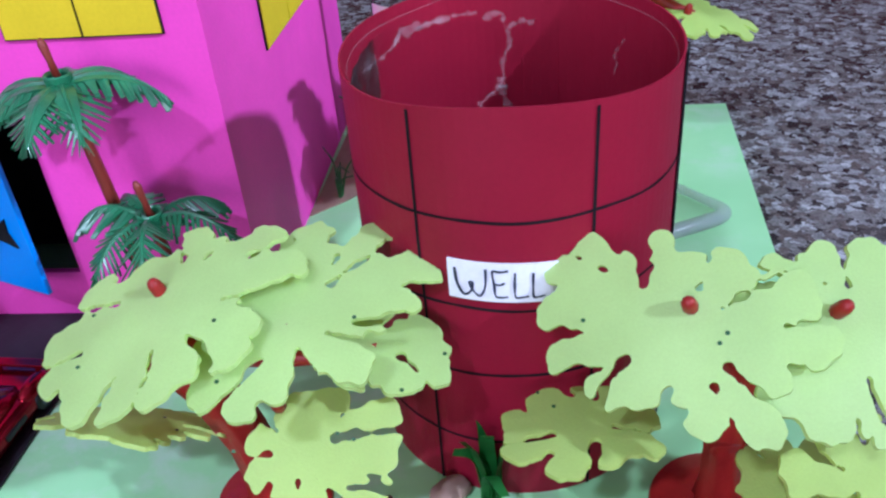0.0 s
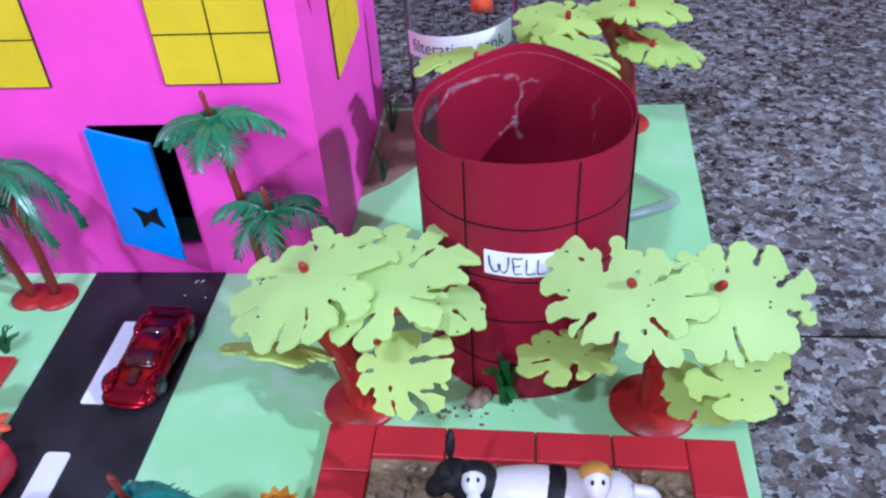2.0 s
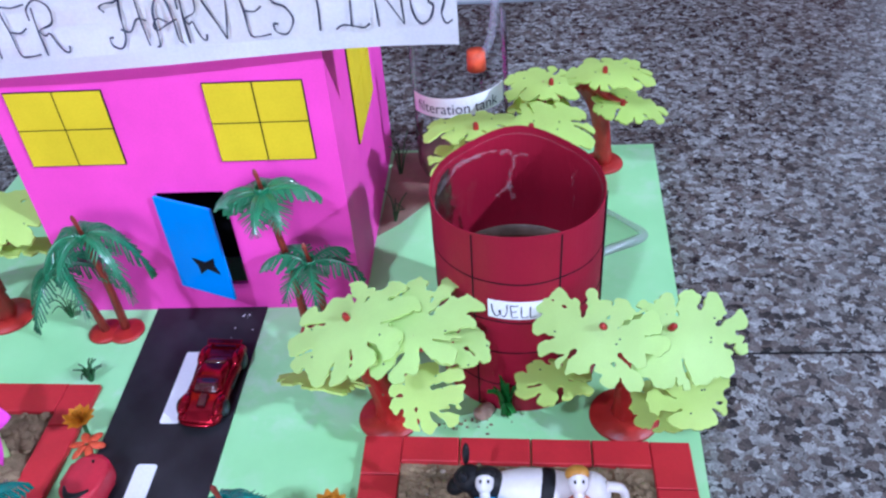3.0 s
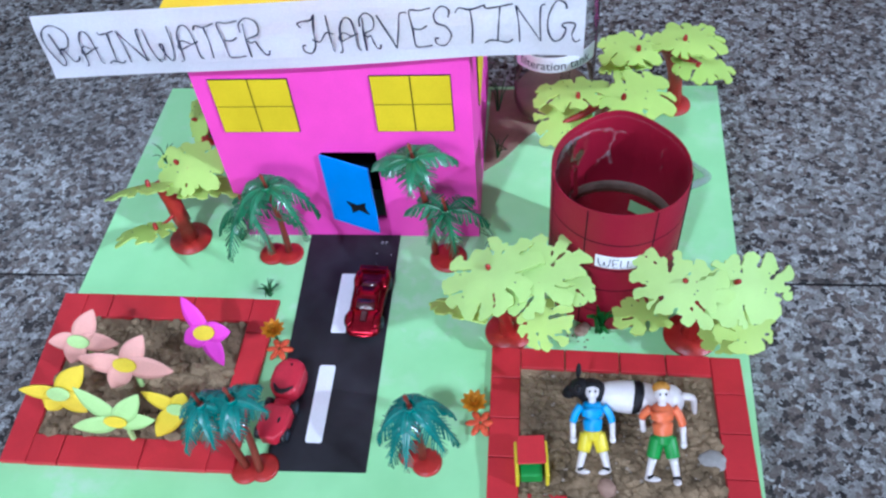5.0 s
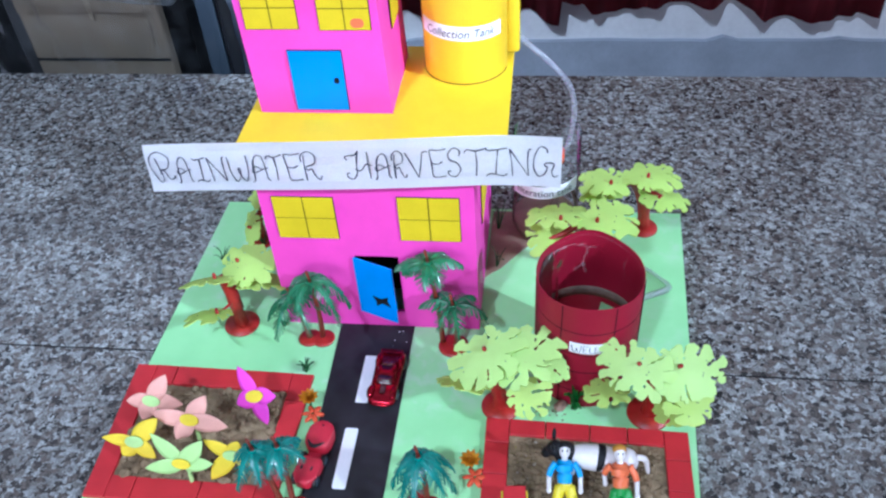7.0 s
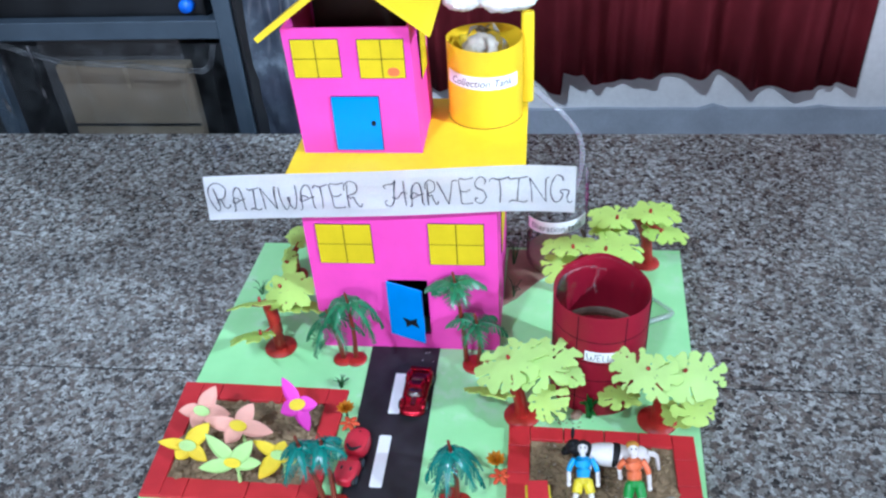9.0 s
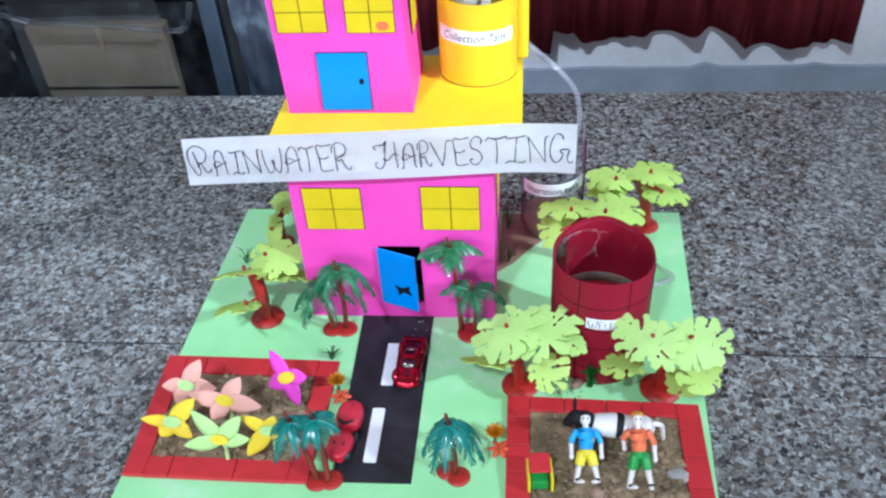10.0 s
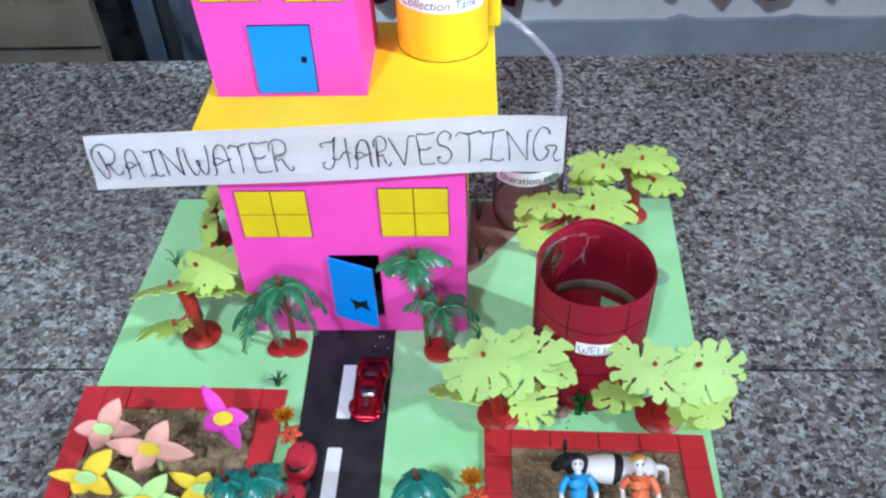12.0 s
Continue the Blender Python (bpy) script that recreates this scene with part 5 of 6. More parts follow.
def frond_bm(length, width, droop, seed, rise, fill, web):
    """A feather palm frond along +x: a curved rib, a web of grown-together leaflets on either side of it and their free slanting tips."""
    rng = random.Random(seed)
    bm = bmesh.new()

    def spine(t):
        return Vector((length * t * (1 - 0.12 * t), 0, length * (rise * t - (rise + droop) * t * t)))
    rib = [spine(i / 10) for i in range(11)]
    sweep(rib, [0.0011 - 0.0006 * i / 10 for i in range(11)], 6, bm)
    n = 15

    def half(t):
        return width * math.sin(math.pi * min(1, 0.16 + 0.84 * t) ** 0.8)
    for s in (-1, 1):
        edge = [(spine(0.04 + 0.92 * i / 12), spine(min(1.0, 0.04 + 0.92 * i / 12 + 0.15 * web)) + Vector((0, s * web * half(0.04 + 0.92 * i / 12), -0.22 * web * half(0.04 + 0.92 * i / 12)))) for i in range(13)]
        top = [[bm.verts.new(v + Vector((0, 0, 0.0002))) for v in row] for row in edge]
        low = [[bm.verts.new(v - Vector((0, 0, 0.0002))) for v in row] for row in edge]
        for k in range(12):
            bm.faces.new((top[k][0], top[k + 1][0], top[k + 1][1], top[k][1]))
            bm.faces.new((low[k][1], low[k + 1][1], low[k + 1][0], low[k][0]))
            bm.faces.new((top[k][1], top[k + 1][1], low[k + 1][1], low[k][1]))
    for i in range(1, n + 1):
        t = i / (n + 0.6)
        w = half(t) * rng.uniform(0.80, 1.04)
        p, q = spine(t), spine(min(1, t + fill))
        for s in (-1, 1):
            tip = spine(min(1.05, t + rng.uniform(0.13, 0.20)))
            sag = -0.30 * w - 0.28 * w * rng.random()
            a, b = p + Vector((0, s * 0.0004, 0.0003)), q + Vector((0, s * 0.0004, 0.0003))
            c = tip + Vector((0, s * w, sag))
            d = tip + Vector((-length * fill * 0.75, s * w * 0.96, sag - 0.0003))
            vs = [bm.verts.new(x) for x in (a, b, c, d)]
            vt = [bm.verts.new(x + Vector((0, 0, -0.0005))) for x in (a, b, c, d)]
            bm.faces.new(vs)
            bm.faces.new(vt[::-1])
            for k in range(4):
                bm.faces.new((vs[k], vs[(k + 1) % 4], vt[(k + 1) % 4], vt[k]))
    return bm


def palm(base, stems, disc, mat, label):
    """stems: (foot offset, crown place, frond length, width, droop, fronds, seed, rise, leaflet width, web)."""
    o = Vector((base[0], base[1], 0))
    t = thing("toy_palm", pose(*o), label, "palm tree", "toy palms")
    for dx, dy, r in disc:
        part("base_disc", lathe([(0.0004, 0.0004), (r, 0.0004), (r, 0.0016), (r * 0.8, 0.0026), (0.0004, 0.0032)], 28), TRUNK, t, "round red plastic foot", True, pose(dx, dy, 0))
    for foot, crown, ln, wd, droop, nf, seed, rise, fill, web in stems:
        f, c = Vector((foot[0], foot[1], 0.002)), Vector(crown) - o
        line = smooth_line([f, f * 0.55 + c * 0.45 + Vector((0.002, -0.001, 0)), c], 8)
        part("trunk", sweep(line, [0.0030 - 0.0012 * i / 16 for i in range(17)], 9), PALMTRUNK, t, "thin red-brown plastic trunk", True)
        part("bud", sweep([c, c + Vector((-0.0006, 0, 0.006)), c + Vector((-0.0014, 0, 0.0115)), c + Vector((-0.0018, 0, 0.0135))], [0.0014, 0.0011, 0.0015, 0.0007], 9), PALMTRUNK, t, "red tip of the trunk", True)
        part("collar", lathe([(0.0022, -0.005), (0.0038, -0.0035), (0.0046, 0.0016), (0.0042, 0.0020), (0.0034, 0.0012), (0.0028, -0.0020)], 20), mat, t, m=Matrix.Translation(c))
        rng = random.Random(seed)
        for k in range(nf):
            a = 360 * k / nf + rng.uniform(-16, 16)
            part("frond", frond_bm(ln * rng.uniform(0.82, 1.12), wd * rng.uniform(0.85, 1.1), droop * rng.uniform(0.7, 1.3), seed * 10 + k, rise * rng.uniform(0.8, 1.2), fill, web), mat, t, m=Matrix.Translation(c - Vector((0, 0, 0.002))) @ pose(0, 0, 0, 0, 0, a))
    return t


palm((0.0770, -0.0240), [((-0.011, 0.004), (0.0580, -0.0210, 0.1120), 0.0325, 0.0125, 0.34, 7, 2, 0.36, 0.062, 0.30), ((0.003, -0.001), (0.0795, -0.0300, 0.0655), 0.0370, 0.0105, 0.20, 6, 3, 0.58, 0.046, 0.06)],
     [(0, 0, 0.0150)], PALM, "pair of green plastic toy palms beside the house door")
palm((-0.0625, -0.0215), [((0.006, 0.002), (-0.0540, -0.0280, 0.0880), 0.0365, 0.0095, 0.60, 7, 5, 0.70, 0.050, 0.36), ((-0.007, 0.0), (-0.0770, -0.0260, 0.0630), 0.0360, 0.0095, 0.66, 6, 6, 0.55, 0.042, 0.22)],
     [(-0.007, 0.0, 0.0115), (0.007, 0.0, 0.0115)], PALM, "pair of green plastic toy palms before the pink house")
palm((-0.0440, -0.2130), [((0.004, 0.0), (-0.0500, -0.1910, 0.0600), 0.0290, 0.0105, 0.60, 6, 7, 0.22, 0.050, 0.34), ((-0.006, 0.002), (-0.0700, -0.1950, 0.0600), 0.0265, 0.0100, 0.75, 6, 9, 0.22, 0.050, 0.30)],
     [(-0.006, 0.0, 0.0105), (0.006, 0.002, 0.0105)], TEAL, "teal plastic toy palms leaning over the flower bed corner")
palm((0.0690, -0.2000), [((0.002, 0.0), (0.0670, -0.1930, 0.0600), 0.0300, 0.0098, 1.00, 9, 8, 0.36, 0.048, 0.34)],
     [(-0.005, 0.003, 0.0100), (0.005, -0.003, 0.0105)], TEAL, "drooping teal plastic toy palm on the lawn by the road")

# ---- wire grass, ribbon tuft, marigolds, stone ----
def tuft(name, at, n, h, spread, r, mat, label, seed, flat=False):
    rng = random.Random(seed)
    t = thing(name, pose(*at, 0), label, "grass tuft", "grass tufts")
    for k in range(n):
        a, l = rng.random() * 6.28, rng.uniform(0.5, 1.0)
        s = spread * rng.uniform(0.3, 1.0)
        pts = smooth_line([(0.0008 * math.cos(a), 0.0008 * math.sin(a), 0), (s * 0.4 * math.cos(a), s * 0.4 * math.sin(a), h * l * 0.7), (s * math.cos(a + 0.3), s * math.sin(a + 0.3), h * l * rng.uniform(0.6, 1.05))], 5)
        if flat:
            bm = bmesh.new()
            side = Vector((-math.sin(a), math.cos(a), 0)) * r * 3
            g = [[bm.verts.new(p + side * w * (1 - 0.6 * i / len(pts))) for w in (-1, 1)] for i, p in enumerate(pts)]
            for p, q in zip(g, g[1:]):
                bm.faces.new((p[0], p[1], q[1], q[0]))
            bmesh.ops.solidify(bm, geom=bm.faces[:], thickness=0.0004)
        else:
            bm = sweep(pts, [r * (1 - 0.5 * i / len(pts)) for i in range(len(pts))], 5)
        part("blade", bm, mat, t)
    return t


tuft("grass_tuft", (-0.0640, -0.0640), 17, 0.017, 0.010, 0.0008, GRASS, "small dark green wire grass tuft at the bed corner", 1)
tuft("grass_tuft", (-0.1000, -0.0060), 12, 0.022, 0.016, 0.0005, GRASS, "dark green wire grass tuft beside the toy palms", 2)
tuft("grass_tuft", (0.1120, -0.0100), 9, 0.014, 0.018, 0.0005, GRASS, "dark green wire grass tuft by the house corner", 3)
tuft("grass_tuft", (0.1130, 0.0930), 7, 0.030, 0.014, 0.0007, GRASS, "dark green wire twig beside the pink side wall", 4)
tuft("grass_tuft", (0.1120, 0.1550), 6, 0.040, 0.018, 0.0007, GRASS, "dark green wire twig between house and bottle", 14)
tuft("grass_tuft", (-0.1930, 0.0870), 11, 0.022, 0.014, 0.0005, GRASS, "dark green wire grass on the lawn near the board edge", 6)
tuft("grass_tuft", (-0.1540, 0.1150), 11, 0.020, 0.014, 0.0006, GRASS, "dark green wire grass beside the house wall", 7)
tuft("ribbon_tuft", (0.1945, -0.0930), 9, 0.040, 0.015, 0.0010, BLADE, "tuft of bright green plastic ribbon blades by the well", 5, True)
tuft("grass_tuft", (0.0560, -0.1960), 7, 0.010, 0.010, 0.0005, GRASS, "small green wire grass below the toy palm", 8)


def pebble(at, r, mat, label, seed):
    bm = bmesh.new()
    bmesh.ops.create_icosphere(bm, subdivisions=3, radius=1)
    for v in bm.verts:
        k = 1 + 0.22 * noise.noise(v.co * 1.6 + Vector((seed, 0, 0)))
        v.co = Vector((v.co.x * r[0] * k, v.co.y * r[1] * k, max(-0.0, v.co.z * r[2] * k + r[2] * 0.6)))
    return solid("pebble", bm, mat, pose(*at, 0.0002, 0, 0, seed * 40), label, "pebble", smooth=True)


pebble((0.1820, -0.0930), (0.0070, 0.0045, 0.0040), STONE, "tan pebble lying on the lawn by the well", 1)
pebble((0.2640, -0.1960), (0.0075, 0.0095, 0.0050), sheet("grey_stone", (0.34, 0.33, 0.31), 0.8, 0.25, 300, 60, 0.6, 0.3, 0.001), "grey pebble lying on the pasture soil", 2)
pebble((0.1940, -0.2180), (0.0075, 0.0060, 0.0048), STONE, "tan pebble lying on the pasture soil", 3)
rng = random.Random(77)
cm = bmesh.new()
for _ in range(46):
    x, y = rng.gauss(0.163, 0.014), rng.gauss(-0.100, 0.0032)
    r = 0.0003 + 0.0009 * rng.random() ** 2
    blob((x, y, 0.0005), (r * rng.uniform(0.8, 1.8), r, r * 0.6), cm, 1)
solid("soil_crumbs", cm, SOIL, pose(0, 0, 0), "brown soil crumbs scattered on the green paper", "soil", kind="stuff")


def petal_flower(at, h, mat, centre, stem, petals, tilt, disc, label, seed):
    """A cut-paper flower on a stem: petals (direction in degrees, length, half width) round a paper disc."""
    rng = random.Random(seed)
    t = thing("paper_flower", pose(at[0], at[1], 0.001), label, "flower", "paper flowers")
    part("stem", sweep(smooth_line([(0, 0, 0), (0.001, 0.001, h * 0.5), (0, 0, h)], 4), 0.0020, 8), stem, t, "pale green paper stem", True)
    head = Matrix.Translation((0, -0.0020, h)) @ pose(0, 0, 0, 0, tilt[1], 0) @ pose(0, 0, 0, tilt[0], 0, 0)
    for k, (deg, ln, wd) in enumerate(petals):
        bm = bmesh.new()
        g = []
        lift, curl, side = rng.uniform(0.0, 0.06), rng.uniform(0.02, 0.14), rng.uniform(-0.10, 0.10)
        for i in range(11):
            u = i / 10
            w = wd * (0.62 + 0.38 * math.sin(math.pi * min(1, u / 0.76)) if u < 0.38 else math.cos(math.pi * 0.5 * (u - 0.38) / 0.62) ** 0.85)
            z = ln * (lift * u - curl * u * u)
            g.append([bm.verts.new((ln * u, s * w + side * ln * u * u, z + 0.0003 * abs(s) * math.sin(math.pi * u) + 0.0003 * (k % 2))) for s in (-1, -0.5, 0, 0.5, 1)])
        for a, b in zip(g, g[1:]):
            for j in range(4):
                bm.faces.new((a[j], b[j], b[j + 1], a[j + 1]))
        bmesh.ops.remove_doubles(bm, verts=bm.verts, dist=0.0001)
        bmesh.ops.solidify(bm, geom=bm.faces[:], thickness=0.0004)
        part("petal", bm, mat, t, smooth=True, m=head @ pose(0, 0, 0.0002 * k, 0, 0, deg))
    part("flower_centre", lathe([(0.0003, 0.0), (disc, 0.0), (disc * 0.98, 0.0009), (disc * 0.5, 0.0012), (0.0003, 0.0012)], 24), centre, t, "round paper flower centre", m=head @ pose(0, 0, 0.0016) @ Matrix.Diagonal((1.08, 0.70, 1, 1)))
    return t


petal_flower((-0.1900, -0.1265), 0.027, SALMON, PALELIME, PALELIME, ((-167, 0.0245, 0.0075), (73, 0.0285, 0.0085), (7, 0.0285, 0.0080), (-106, 0.0225, 0.0085)), (60, 14), 0.0076, "salmon pink paper flower with pale green centre", 1)
petal_flower((-0.1440, -0.1500), 0.034, SALMON, YELLOWP, PALELIME, ((-172, 0.0350, 0.0078), (65, 0.0255, 0.0085), (-2, 0.0345, 0.0085), (-108, 0.0225, 0.0085)), (56, 14), 0.0078, "salmon pink paper flower with yellow centre", 2)
petal_flower((-0.0905, -0.1240), 0.038, MAGENTA, YELLOWP, PALELIME, ((114, 0.0315, 0.0075), (-5, 0.0205, 0.0080), (-80, 0.0290, 0.0080), (-166, 0.0225, 0.0085)), (54, -18), 0.0082, "magenta paper flower with yellow centre", 3)
petal_flower((-0.1893, -0.1700), 0.026, YELLOWP, PALELIME, PALELIME, ((47, 0.0315, 0.0085), (178, 0.0310, 0.0058), (-134, 0.0205, 0.0085), (-40, 0.0240, 0.0078)), (62, 0), 0.0080, "lemon yellow paper flower with pale green centre", 4)
petal_flower((-0.1360, -0.1940), 0.034, PALELIME, YELLOWP, PALELIME, ((133, 0.0365, 0.0080), (49, 0.0310, 0.0078), (-3, 0.0265, 0.0082), (-154, 0.0365, 0.0078)), (74, 6), 0.0075, "pale green paper flower with yellow centre", 5)
petal_flower((-0.0935, -0.1850), 0.037, YELLOWP, PALELIME, PALELIME, ((155, 0.0275, 0.0072), (-130, 0.0370, 0.0080), (-22, 0.0230, 0.0080), (62, 0.0160, 0.0070)), (74, 0), 0.0075, "lemon yellow paper flower near the teal palm", 6)


def marigold(at, label, seed):
    rng = random.Random(seed)
    t = thing("marigold", pose(*at, 0) @ Matrix.Scale(1.08, 4), label, "flower", "orange flowers")
    part("stem", sweep([(0, 0, 0), (0, 0.001, 0.010)], 0.0012, 7), GRASS, t)
    for ring, (n, r, z, mat) in enumerate(((10, 0.0105, 0.010, ORANGE), (8, 0.0080, 0.0125, ORANGE), (6, 0.0050, 0.0150, ORANGE))):
        for k in range(n):
            bm = bmesh.new()
            w = 0.0031
            g = [[bm.verts.new((r * u * rng.uniform(0.95, 1.05), s * w * math.sin(math.pi * (0.15 + 0.8 * u)), 0.004 * u * (1 - u) + 0.001 * ring * u)) for s in (-1, 0, 1)] for u in (0, 0.35, 0.7, 1.0)]
            for a, b in zip(g, g[1:]):
                for j in range(2):
                    bm.faces.new((a[j], b[j], b[j + 1], a[j + 1]))
            bmesh.ops.solidify(bm, geom=bm.faces[:], thickness=0.0003)
            part("petal", bm, mat, t, m=pose(0, 0, z, rng.uniform(-8, 8), -36 - 16 * ring, 360 * k / n + ring * 17))
    for k in range(6):
        bm = blob((0.0055, 0, 0), (0.0048, 0.0024, 0.0010), None, 2)
        part("lower_petal", bm, REDPETAL, t, "red-orange lower petal", m=pose(0.004, -0.009, 0.0045, 10, 10, 60 * k))
    return t


marigold((-0.0495, -0.1070), "orange artificial marigold lying by the bed border", 1)
marigold((0.1050, -0.1640), "orange artificial marigold beside the pen border", 2)


# ---- toy cars ----
def loft(sections, bm=None):
    """sections: (y, half width at sill, half width at waist, half width at roof, z sill, z waist, z roof)."""
    bm = bm or bmesh.new()
    rings = []
    for y, a, b, c, z0, z1, z2 in sections:
        prof = [(-a, z0), (-b, (z0 + z1) / 2), (-b * 0.97, z1), (-c, z2 * 0.93 + z1 * 0.07), (-c * 0.55, z2), (c * 0.55, z2), (c, z2 * 0.93 + z1 * 0.07), (b * 0.97, z1), (b, (z0 + z1) / 2), (a, z0)]
        rings.append([bm.verts.new((x, y, z)) for x, z in prof])
    for r0, r1 in zip(rings, rings[1:]):
        n = len(r0)
        for k in range(n):
            bm.faces.new((r0[k], r0[(k + 1) % n], r1[(k + 1) % n], r1[k]))
    bm.faces.new(rings[0])
    bm.faces.new(rings[-1][::-1])
    return bm


def wheel(parent, x, y, r, w):
    tyre = part("wheel", sweep([(x - w / 2, y, r), (x - w / 2 + 0.0005, y, r), (x + w / 2 - 0.0005, y, r), (x + w / 2, y, r)], [r * 0.9, r, r, r * 0.9], 20), BLACKP, parent, "black tyre", True)
    s = 1 if x > 0 else -1
    part("rim", sweep([(x + s * w / 2, y, r), (x + s * (w / 2 + 0.0006), y, r)], [r * 0.6, r * 0.5], 14), STEEL, tyre)


def sports_car(m):
    t = thing("toy_car", m, "shiny red chrome toy sports car on the black road", "toy car")
    L, H = 0.0310, 0.0015
    body = loft([(-L, 0.0085, 0.0100, 0.0080, 0.0030, 0.0050, 0.0062), (-L * 0.93, 0.0115, 0.0128, 0.0100, 0.0022, 0.0060, 0.0074), (-L * 0.62, 0.0132, 0.0143, 0.0110, 0.0020, 0.0075, 0.0090),
                 (-L * 0.3, 0.0126, 0.0132, 0.0105, 0.0020, 0.0080, 0.0097), (0, 0.0124, 0.0130, 0.0104, 0.0020, 0.0083, 0.0098), (L * 0.35, 0.0128, 0.0138, 0.0110, 0.0020, 0.0088, 0.0102),
                 (L * 0.62, 0.0134, 0.0146, 0.0116, 0.0020, 0.0090, 0.0106), (L * 0.9, 0.0122, 0.0134, 0.0106, 0.0025, 0.0086, 0.0100), (L, 0.0100, 0.0112, 0.0090, 0.0035, 0.0076, 0.0088)])
    bmesh.ops.subdivide_edges(body, edges=body.edges[:], cuts=1, use_grid_fill=True, smooth=0.6)
    part("body", body, CHROME, t, smooth=True)
    part("cabin", loft([(-0.010, 0.0098, 0.0096, 0.0072, 0.0090, 0.0105, 0.0108), (-0.004, 0.0100, 0.0096, 0.0072, 0.0090, 0.0125, 0.0142), (0.006, 0.0100, 0.0094, 0.0068, 0.0090, 0.0128, 0.0148), (0.015, 0.0098, 0.0088, 0.0060, 0.0090, 0.0108, 0.0116)]), CHROME, t, smooth=True)
    part("windscreen", loft([(-0.0115, 0.0078, 0.0076, 0.0066, 0.0095, 0.0104, 0.0108), (-0.0045, 0.0074, 0.0072, 0.0066, 0.0122, 0.0138, 0.0146)]), TINT, t, "dark red windscreen", True)
    part("rear_window", loft([(0.0085, 0.0070, 0.0066, 0.0060, 0.0120, 0.0138, 0.0147), (0.0165, 0.0070, 0.0066, 0.0060, 0.0098, 0.0108, 0.0116)]), TINT, t, "dark red rear window", True)
    for s in (-1, 1):
        part("fender", blob((s * 0.0108, -L * 0.62, 0.0080), (0.0038, 0.0085, 0.0038)), CHROME, t, smooth=True)
        part("fender", blob((s * 0.0110, L * 0.60, 0.0090), (0.0038, 0.0090, 0.0040)), CHROME, t, smooth=True)
        part("headlight", blob((s * 0.0085, -L * 0.90, 0.0072), (0.0020, 0.0026, 0.0010)), CHROME, t, smooth=True)
        part("side_vent", box(s * 0.0128 - 0.0008, s * 0.0128 + 0.0008, -0.004, 0.008, 0.0045, 0.0068, 0.0004), BLACKP, t)
        for y in (-L * 0.62, L * 0.60):
            wheel(t, s * 0.0124, y, 0.0052, 0.0046)
    part("spoiler", box(-0.0112, 0.0112, L * 0.83, L * 0.97, 0.0118, 0.0128, 0.0004), CHROME, t)
    for s in (-1, 1):
        part("spoiler_stay", box(s * 0.008 - 0.0006, s * 0.008 + 0.0006, L * 0.86, L * 0.92, 0.0095, 0.0119), CHROME, t)
    part("bonnet_scoop", loft([(-0.022, 0.0026, 0.0026, 0.0018, 0.0085, 0.0095, 0.0101), (-0.0135, 0.0030, 0.0030, 0.0022, 0.0090, 0.0104, 0.0112)]), TINT, t, "dark bonnet scoop")
    part("bumper", sweep(smooth_line([(-0.0115, -L * 0.93, 0.0040), (-0.006, -L * 1.02, 0.0040), (0.006, -L * 1.02, 0.0040), (0.0115, -L * 0.93, 0.0040)], 5), 0.0011, 8), CHROME, t, smooth=True)
    return t


sports_car(pose(0.0180, -0.0725, 0.0011, 0, 0, -3.5) @ Matrix.Scale(0.99, 4))


def rounded_car(m):
    """A small matt red toy buggy: rounded cabin, narrow waist, rounded bonnet."""
    t = thing("toy_buggy", m, "matt red toy buggy with black wheels at the road edge", "toy car")
    cab = prism(rounded(0.0245, 0.0285, 0.0085, 6), 0.0035, 0.0165)
    bmesh.ops.bevel(cab, geom=[e for e in cab.edges if abs(e.verts[0].co.z - e.verts[1].co.z) < 1e-6], offset=0.0028, segments=3, profile=0.6, affect="EDGES")
    part("cabin", cab, TOYRED, t, smooth=True, m=pose(0, 0.0165, 0))
    nose = prism([(-0.0122, 0.0105), (-0.0075, 0.0135), (0.0075, 0.0135), (0.0122, 0.0105), (0.0118, -0.0060), (0.0060, -0.0140), (-0.0060, -0.0140), (-0.0118, -0.0060)], 0.0035, 0.0135)
    bmesh.ops.bevel(nose, geom=nose.edges[:], offset=0.0024, segments=3, profile=0.6, affect="EDGES")
    part("bonnet", nose, TOYRED, t, smooth=True, m=pose(0.0005, -0.0180, 0))
    part("chassis", box(-0.0075, 0.0075, -0.024, 0.024, 0.0030, 0.0080, 0.0015), TOYRED, t)
    part("windscreen", sweep(smooth_line([(-0.0085, 0.0090, 0.0158), (-0.004, 0.0042, 0.0160), (0.002, 0.0040, 0.0162), (0.0080, 0.0085, 0.0160)], 5), [0.0010 + 0.0010 * math.sin(math.pi * i / 15) for i in range(16)], 8), BLACKP, t, "curved black windscreen", True)
    part("roof_stud", sweep([(0.0005, 0.0255, 0.0160), (0.0005, 0.0260, 0.0175)], 0.0008, 8), BLACKP, t)
    for s in (-1, 1):
        part("vent", blob((s * 0.0050, -0.0170, 0.0134), (0.0013, 0.0026, 0.0008)), BLACKP, t, "black bonnet mark", True)
        for y in (-0.0030, 0.0090, -0.0240):
            wheel(t, s * 0.0105, y, 0.0055, 0.0045) if y != 0.0090 else None
    return t


rounded_car(pose(-0.0325, -0.1640, 0.0011, 0, 0, -8) @ Matrix.Diagonal((0.90, 1.0, 1.0, 1)))

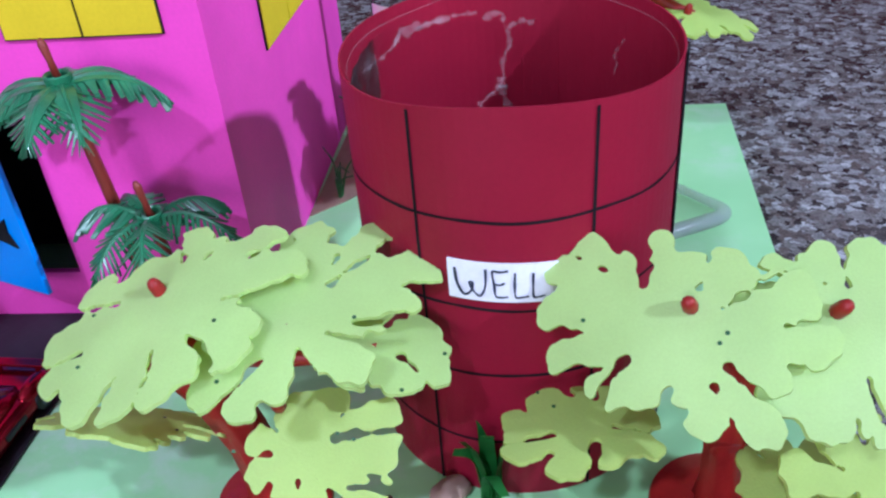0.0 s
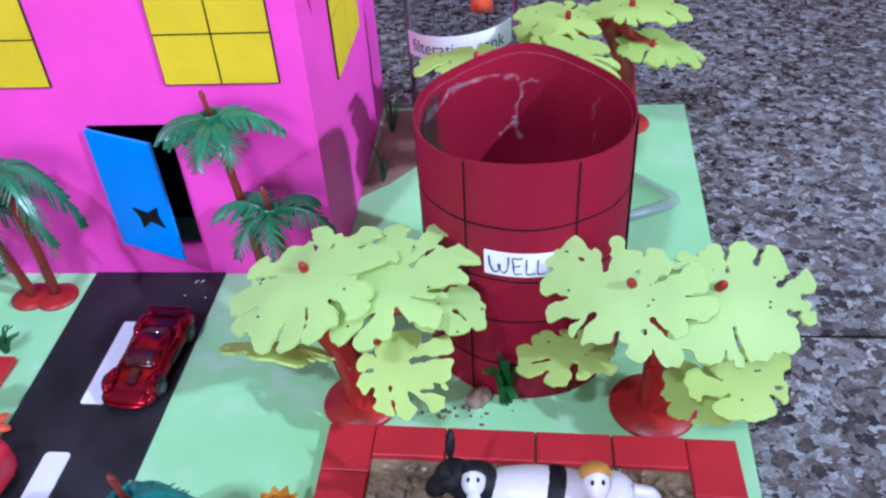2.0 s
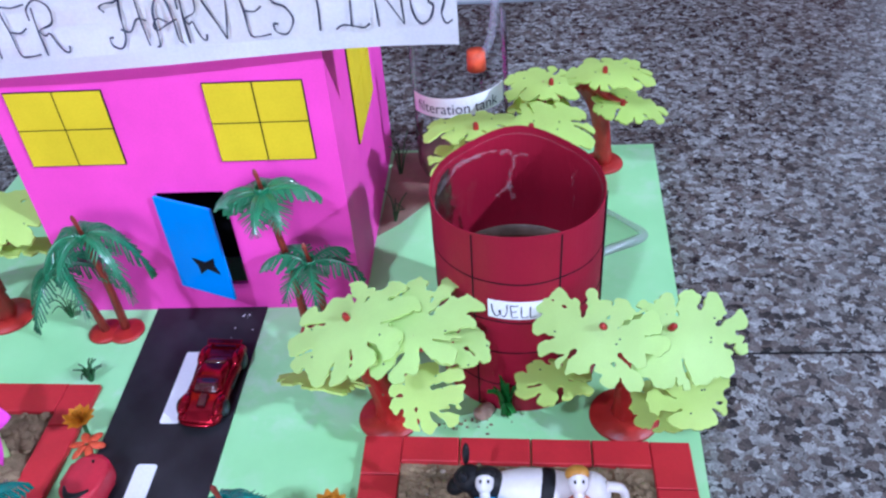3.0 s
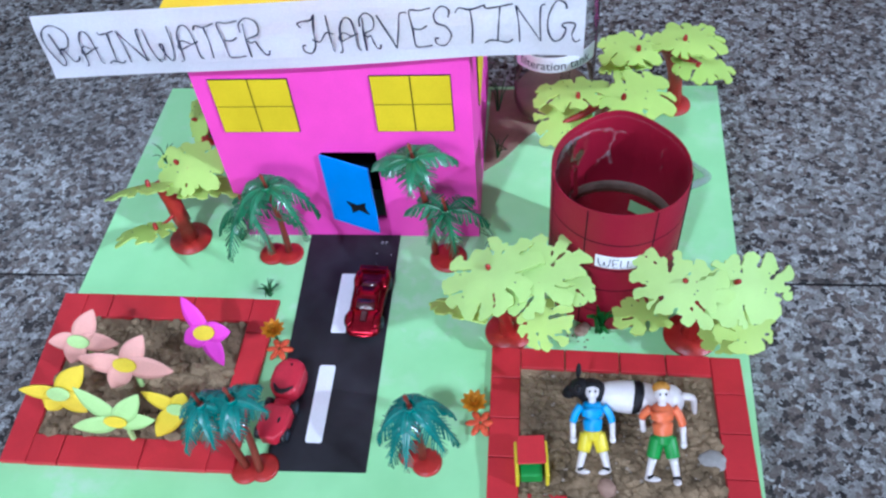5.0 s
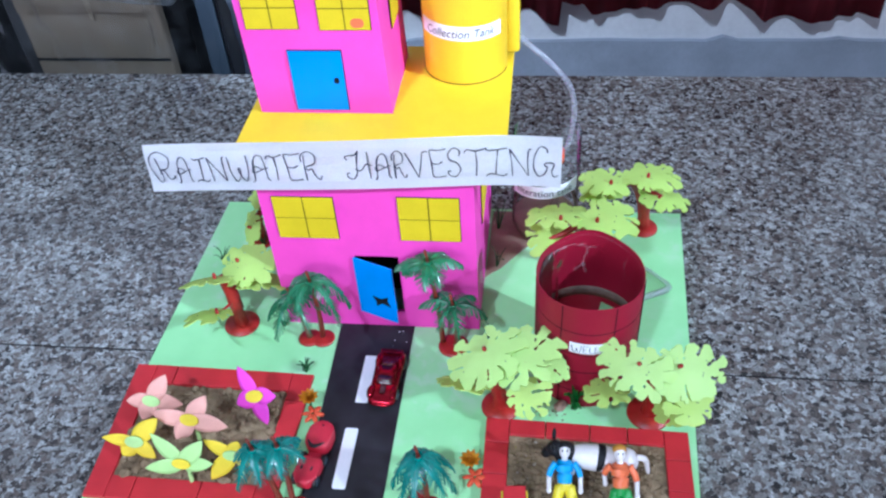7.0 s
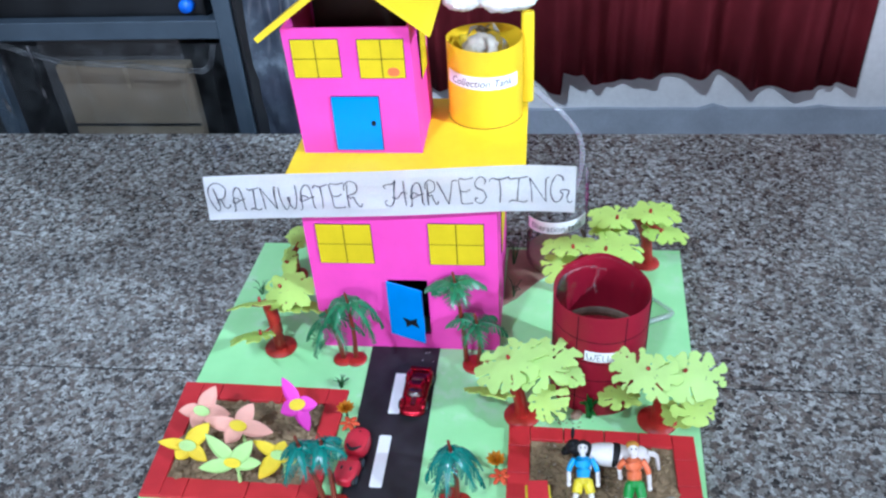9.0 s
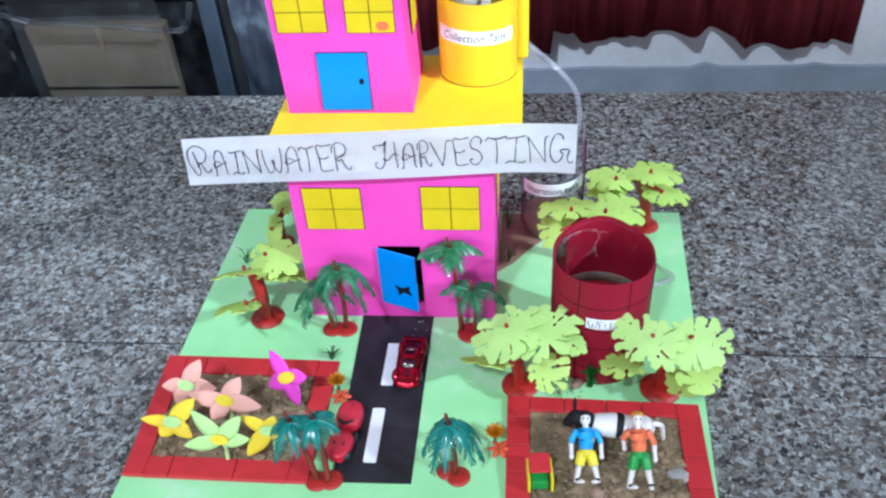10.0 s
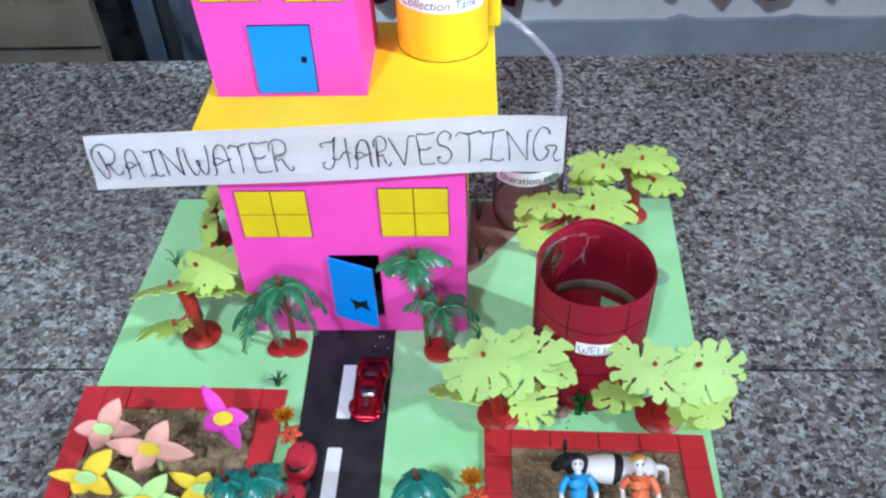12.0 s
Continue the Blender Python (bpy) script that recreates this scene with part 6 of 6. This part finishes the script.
# toy cart in the pen
CART = thing("toy_cart", pose(0.1450, -0.2070, 0.0040, 0, 0, 4), "small toy cart with red roof, green body and yellow sides", "toy cart")
part("cart_body", box(-0.0080, 0.0065, -0.010, 0.008, 0.002, 0.012, 0.0012), TOYGREEN, CART)
part("roof", box(-0.0095, 0.0090, -0.004, 0.016, 0.0165, 0.0185, 0.0008), TILE, CART, "red roof panel")
for s in (-0.0100, 0.0095):
    part("side", box(s - 0.0012, s + 0.0012, -0.012, 0.013, 0.0, 0.0160, 0.0008), TOYYELLOW, CART, "yellow side")


# ---- toy cow and figures (plain shapes) ----
def toy_cow(m):
    bm = bmesh.new()
    blob((0, 0, 0.024), (0.0230, 0.0085, 0.0095), bm, 3, None, 0)
    blob((0.0025, 0, 0.0245), (0.0066, 0.0088, 0.0098), bm, 3, Euler((0, 0.25, 0)).to_matrix(), 1)
    blob((0.020, 0, 0.0245), (0.0085, 0.0082, 0.0092), bm, 3, None, 0)
    blob((-0.021, 0, 0.0265), (0.0084, 0.0070, 0.0080), bm, 3, None, 1)
    blob((-0.0275, 0, 0.0300), (0.0062, 0.0050, 0.0066), bm, 3, Euler((0, 0.6, 0)).to_matrix(), 1)
    blob((-0.0325, 0, 0.0250), (0.0060, 0.0036, 0.0036), bm, 3, Euler((0, -0.95, 0)).to_matrix(), 1)
    for s in (-1, 1):
        blob((-0.0290, s * 0.0052, 0.0388), (0.0016, 0.0018, 0.0052), bm, 2, Euler((s * -0.35, 0, 0)).to_matrix(), 1)
        for x, c in ((-0.017, 1), (0.018, 0)):
            sweep([(x, s * 0.0050, 0.022), (x + 0.001, s * 0.0052, 0.010), (x, s * 0.0052, 0.0)], [0.0042, 0.0028, 0.0026], 10, bm)
    sweep(smooth_line([(0.026, 0, 0.030), (0.0325, 0.001, 0.027), (0.0350, 0.001, 0.016), (0.0360, 0.001, 0.011)], 5), [0.0022 - 0.0010 * i / 15 for i in range(16)], 8, bm)
    for f in bm.faces:
        f.smooth = True
    return solid("toy_cow", bm, [SKIN, COWBLACK], m, "black and white plastic toy cow standing on the soil", "toy cow")


toy_cow(pose(0.2100, -0.1650, 0.0022, 0, 0, -4) @ Matrix.Diagonal((1.22, 1.30, 1.15, 1)))


def toy_figure(m, label, shirt, shorts, hair, feet, arms, tall=1.0):
    """One plain moulded toy, standing. feet: (side, forward, toe direction in degrees) twice; arms: the fists' (side, forward, height) twice."""
    bm = bmesh.new()

    def limb(pts, radii, mat, sides=10):
        n0 = len(bm.faces)
        line = smooth_line(pts, 4)
        sweep(line, [float(np.interp(i / (len(line) - 1), np.linspace(0, 1, len(radii)), radii)) for i in range(len(line))], sides, bm)
        bm.faces.ensure_lookup_table()
        for f in bm.faces[n0:]:
            f.material_index = mat
    hip = 0.0225 * tall
    limb([(0, 0, hip + 0.001), (0, 0, hip + 0.008), (0, 0.0004, hip + 0.0150), (0, 0, hip + 0.0180)], [0.0050, 0.0056, 0.0066, 0.0040], 1, 14)
    limb([(0, 0, hip + 0.0170), (0, 0, hip + 0.0205)], [0.0024, 0.0022], 0)
    blob((0, 0, hip + 0.0242), (0.0040, 0.0040, 0.0051), bm, 3, None, 0)
    blob((0, 0.0014, hip + 0.0270), (0.0048, 0.0046, 0.0034), bm, 3, None, 3)
    blob((0, 0.0026, hip + 0.0262), (0.0042, 0.0028, 0.0034), bm, 3, None, 3)
    for e in (-1, 1):
        blob((e * 0.0016, -0.0039, hip + 0.0246), (0.0006, 0.0005, 0.0009), bm, 1, None, 4)
    limb([(0, 0, hip - 0.0030), (0, 0, hip + 0.0020)], [0.0052, 0.0054], 2, 14)
    for s, (fx, fy, toe), (ax, ay, az) in zip((-1, 1), feet, arms):
        shoulder, fist = Vector((s * 0.0062, 0, hip + 0.0160)), Vector((ax, ay, az * tall))
        elbow = shoulder * 0.45 + fist * 0.55 + Vector((s * 0.0022, 0.0012, 0.0010))
        limb([shoulder, shoulder * 0.5 + elbow * 0.5 + Vector((s * 0.0008, 0, 0)), elbow], [0.0025, 0.0023, 0.0021], 1)
        limb([elbow, fist], [0.0018, 0.0015], 0, 8)
        blob(fist, (0.0019, 0.0018, 0.0023), bm, 2, None, 0)
        top, foot = Vector((s * 0.0030, 0, hip)), Vector((fx, fy, 0.0022))
        knee = top * 0.52 + foot * 0.48 + Vector((0, -0.0008, 0))
        limb([top, top * 0.5 + knee * 0.5, knee], [0.0040, 0.0040, 0.0037], 2, 12)
        limb([knee, foot], [0.0025, 0.0018], 0)
        turn = Euler((0, 0, radians(toe))).to_matrix()
        blob(foot + turn @ Vector((0, -0.0024, -0.0008)), (0.0023, 0.0048, 0.0016), bm, 2, turn, 0)
        blob(foot + turn @ Vector((0, -0.0012, 0.0004)), (0.0024, 0.0020, 0.0016), bm, 2, turn, 4)
    for f in bm.faces:
        f.smooth = True
    return solid("toy_figure", bm, [SKIN, shirt, shorts, hair, COWBLACK], m, label, "toy figure", "toy figures")


toy_figure(pose(0.1855, -0.2080, 0.0045, -50, 0, 2) @ Matrix.Scale(1.16, 4), "plastic toy figure in blue shirt and yellow shorts", TOYBLUE, TOYYELLOW, COWBLACK,
           ((-0.0082, -0.0005, 60), (0.0080, -0.0010, -50)), ((-0.0112, -0.0024, 0.0195), (0.0110, -0.0020, 0.0195)))
toy_figure(pose(0.2310, -0.2120, 0.0045, -46, 0, 4) @ Matrix.Scale(1.20, 4), "plastic toy figure in orange shirt and green shorts", TOYORANGE, TOYGREEN, TOYBLOND,
           ((-0.0085, 0.0010, 65), (0.0064, -0.0030, -10)), ((-0.0095, 0.0050, 0.0260), (0.0105, -0.0020, 0.0190)), 1.08)
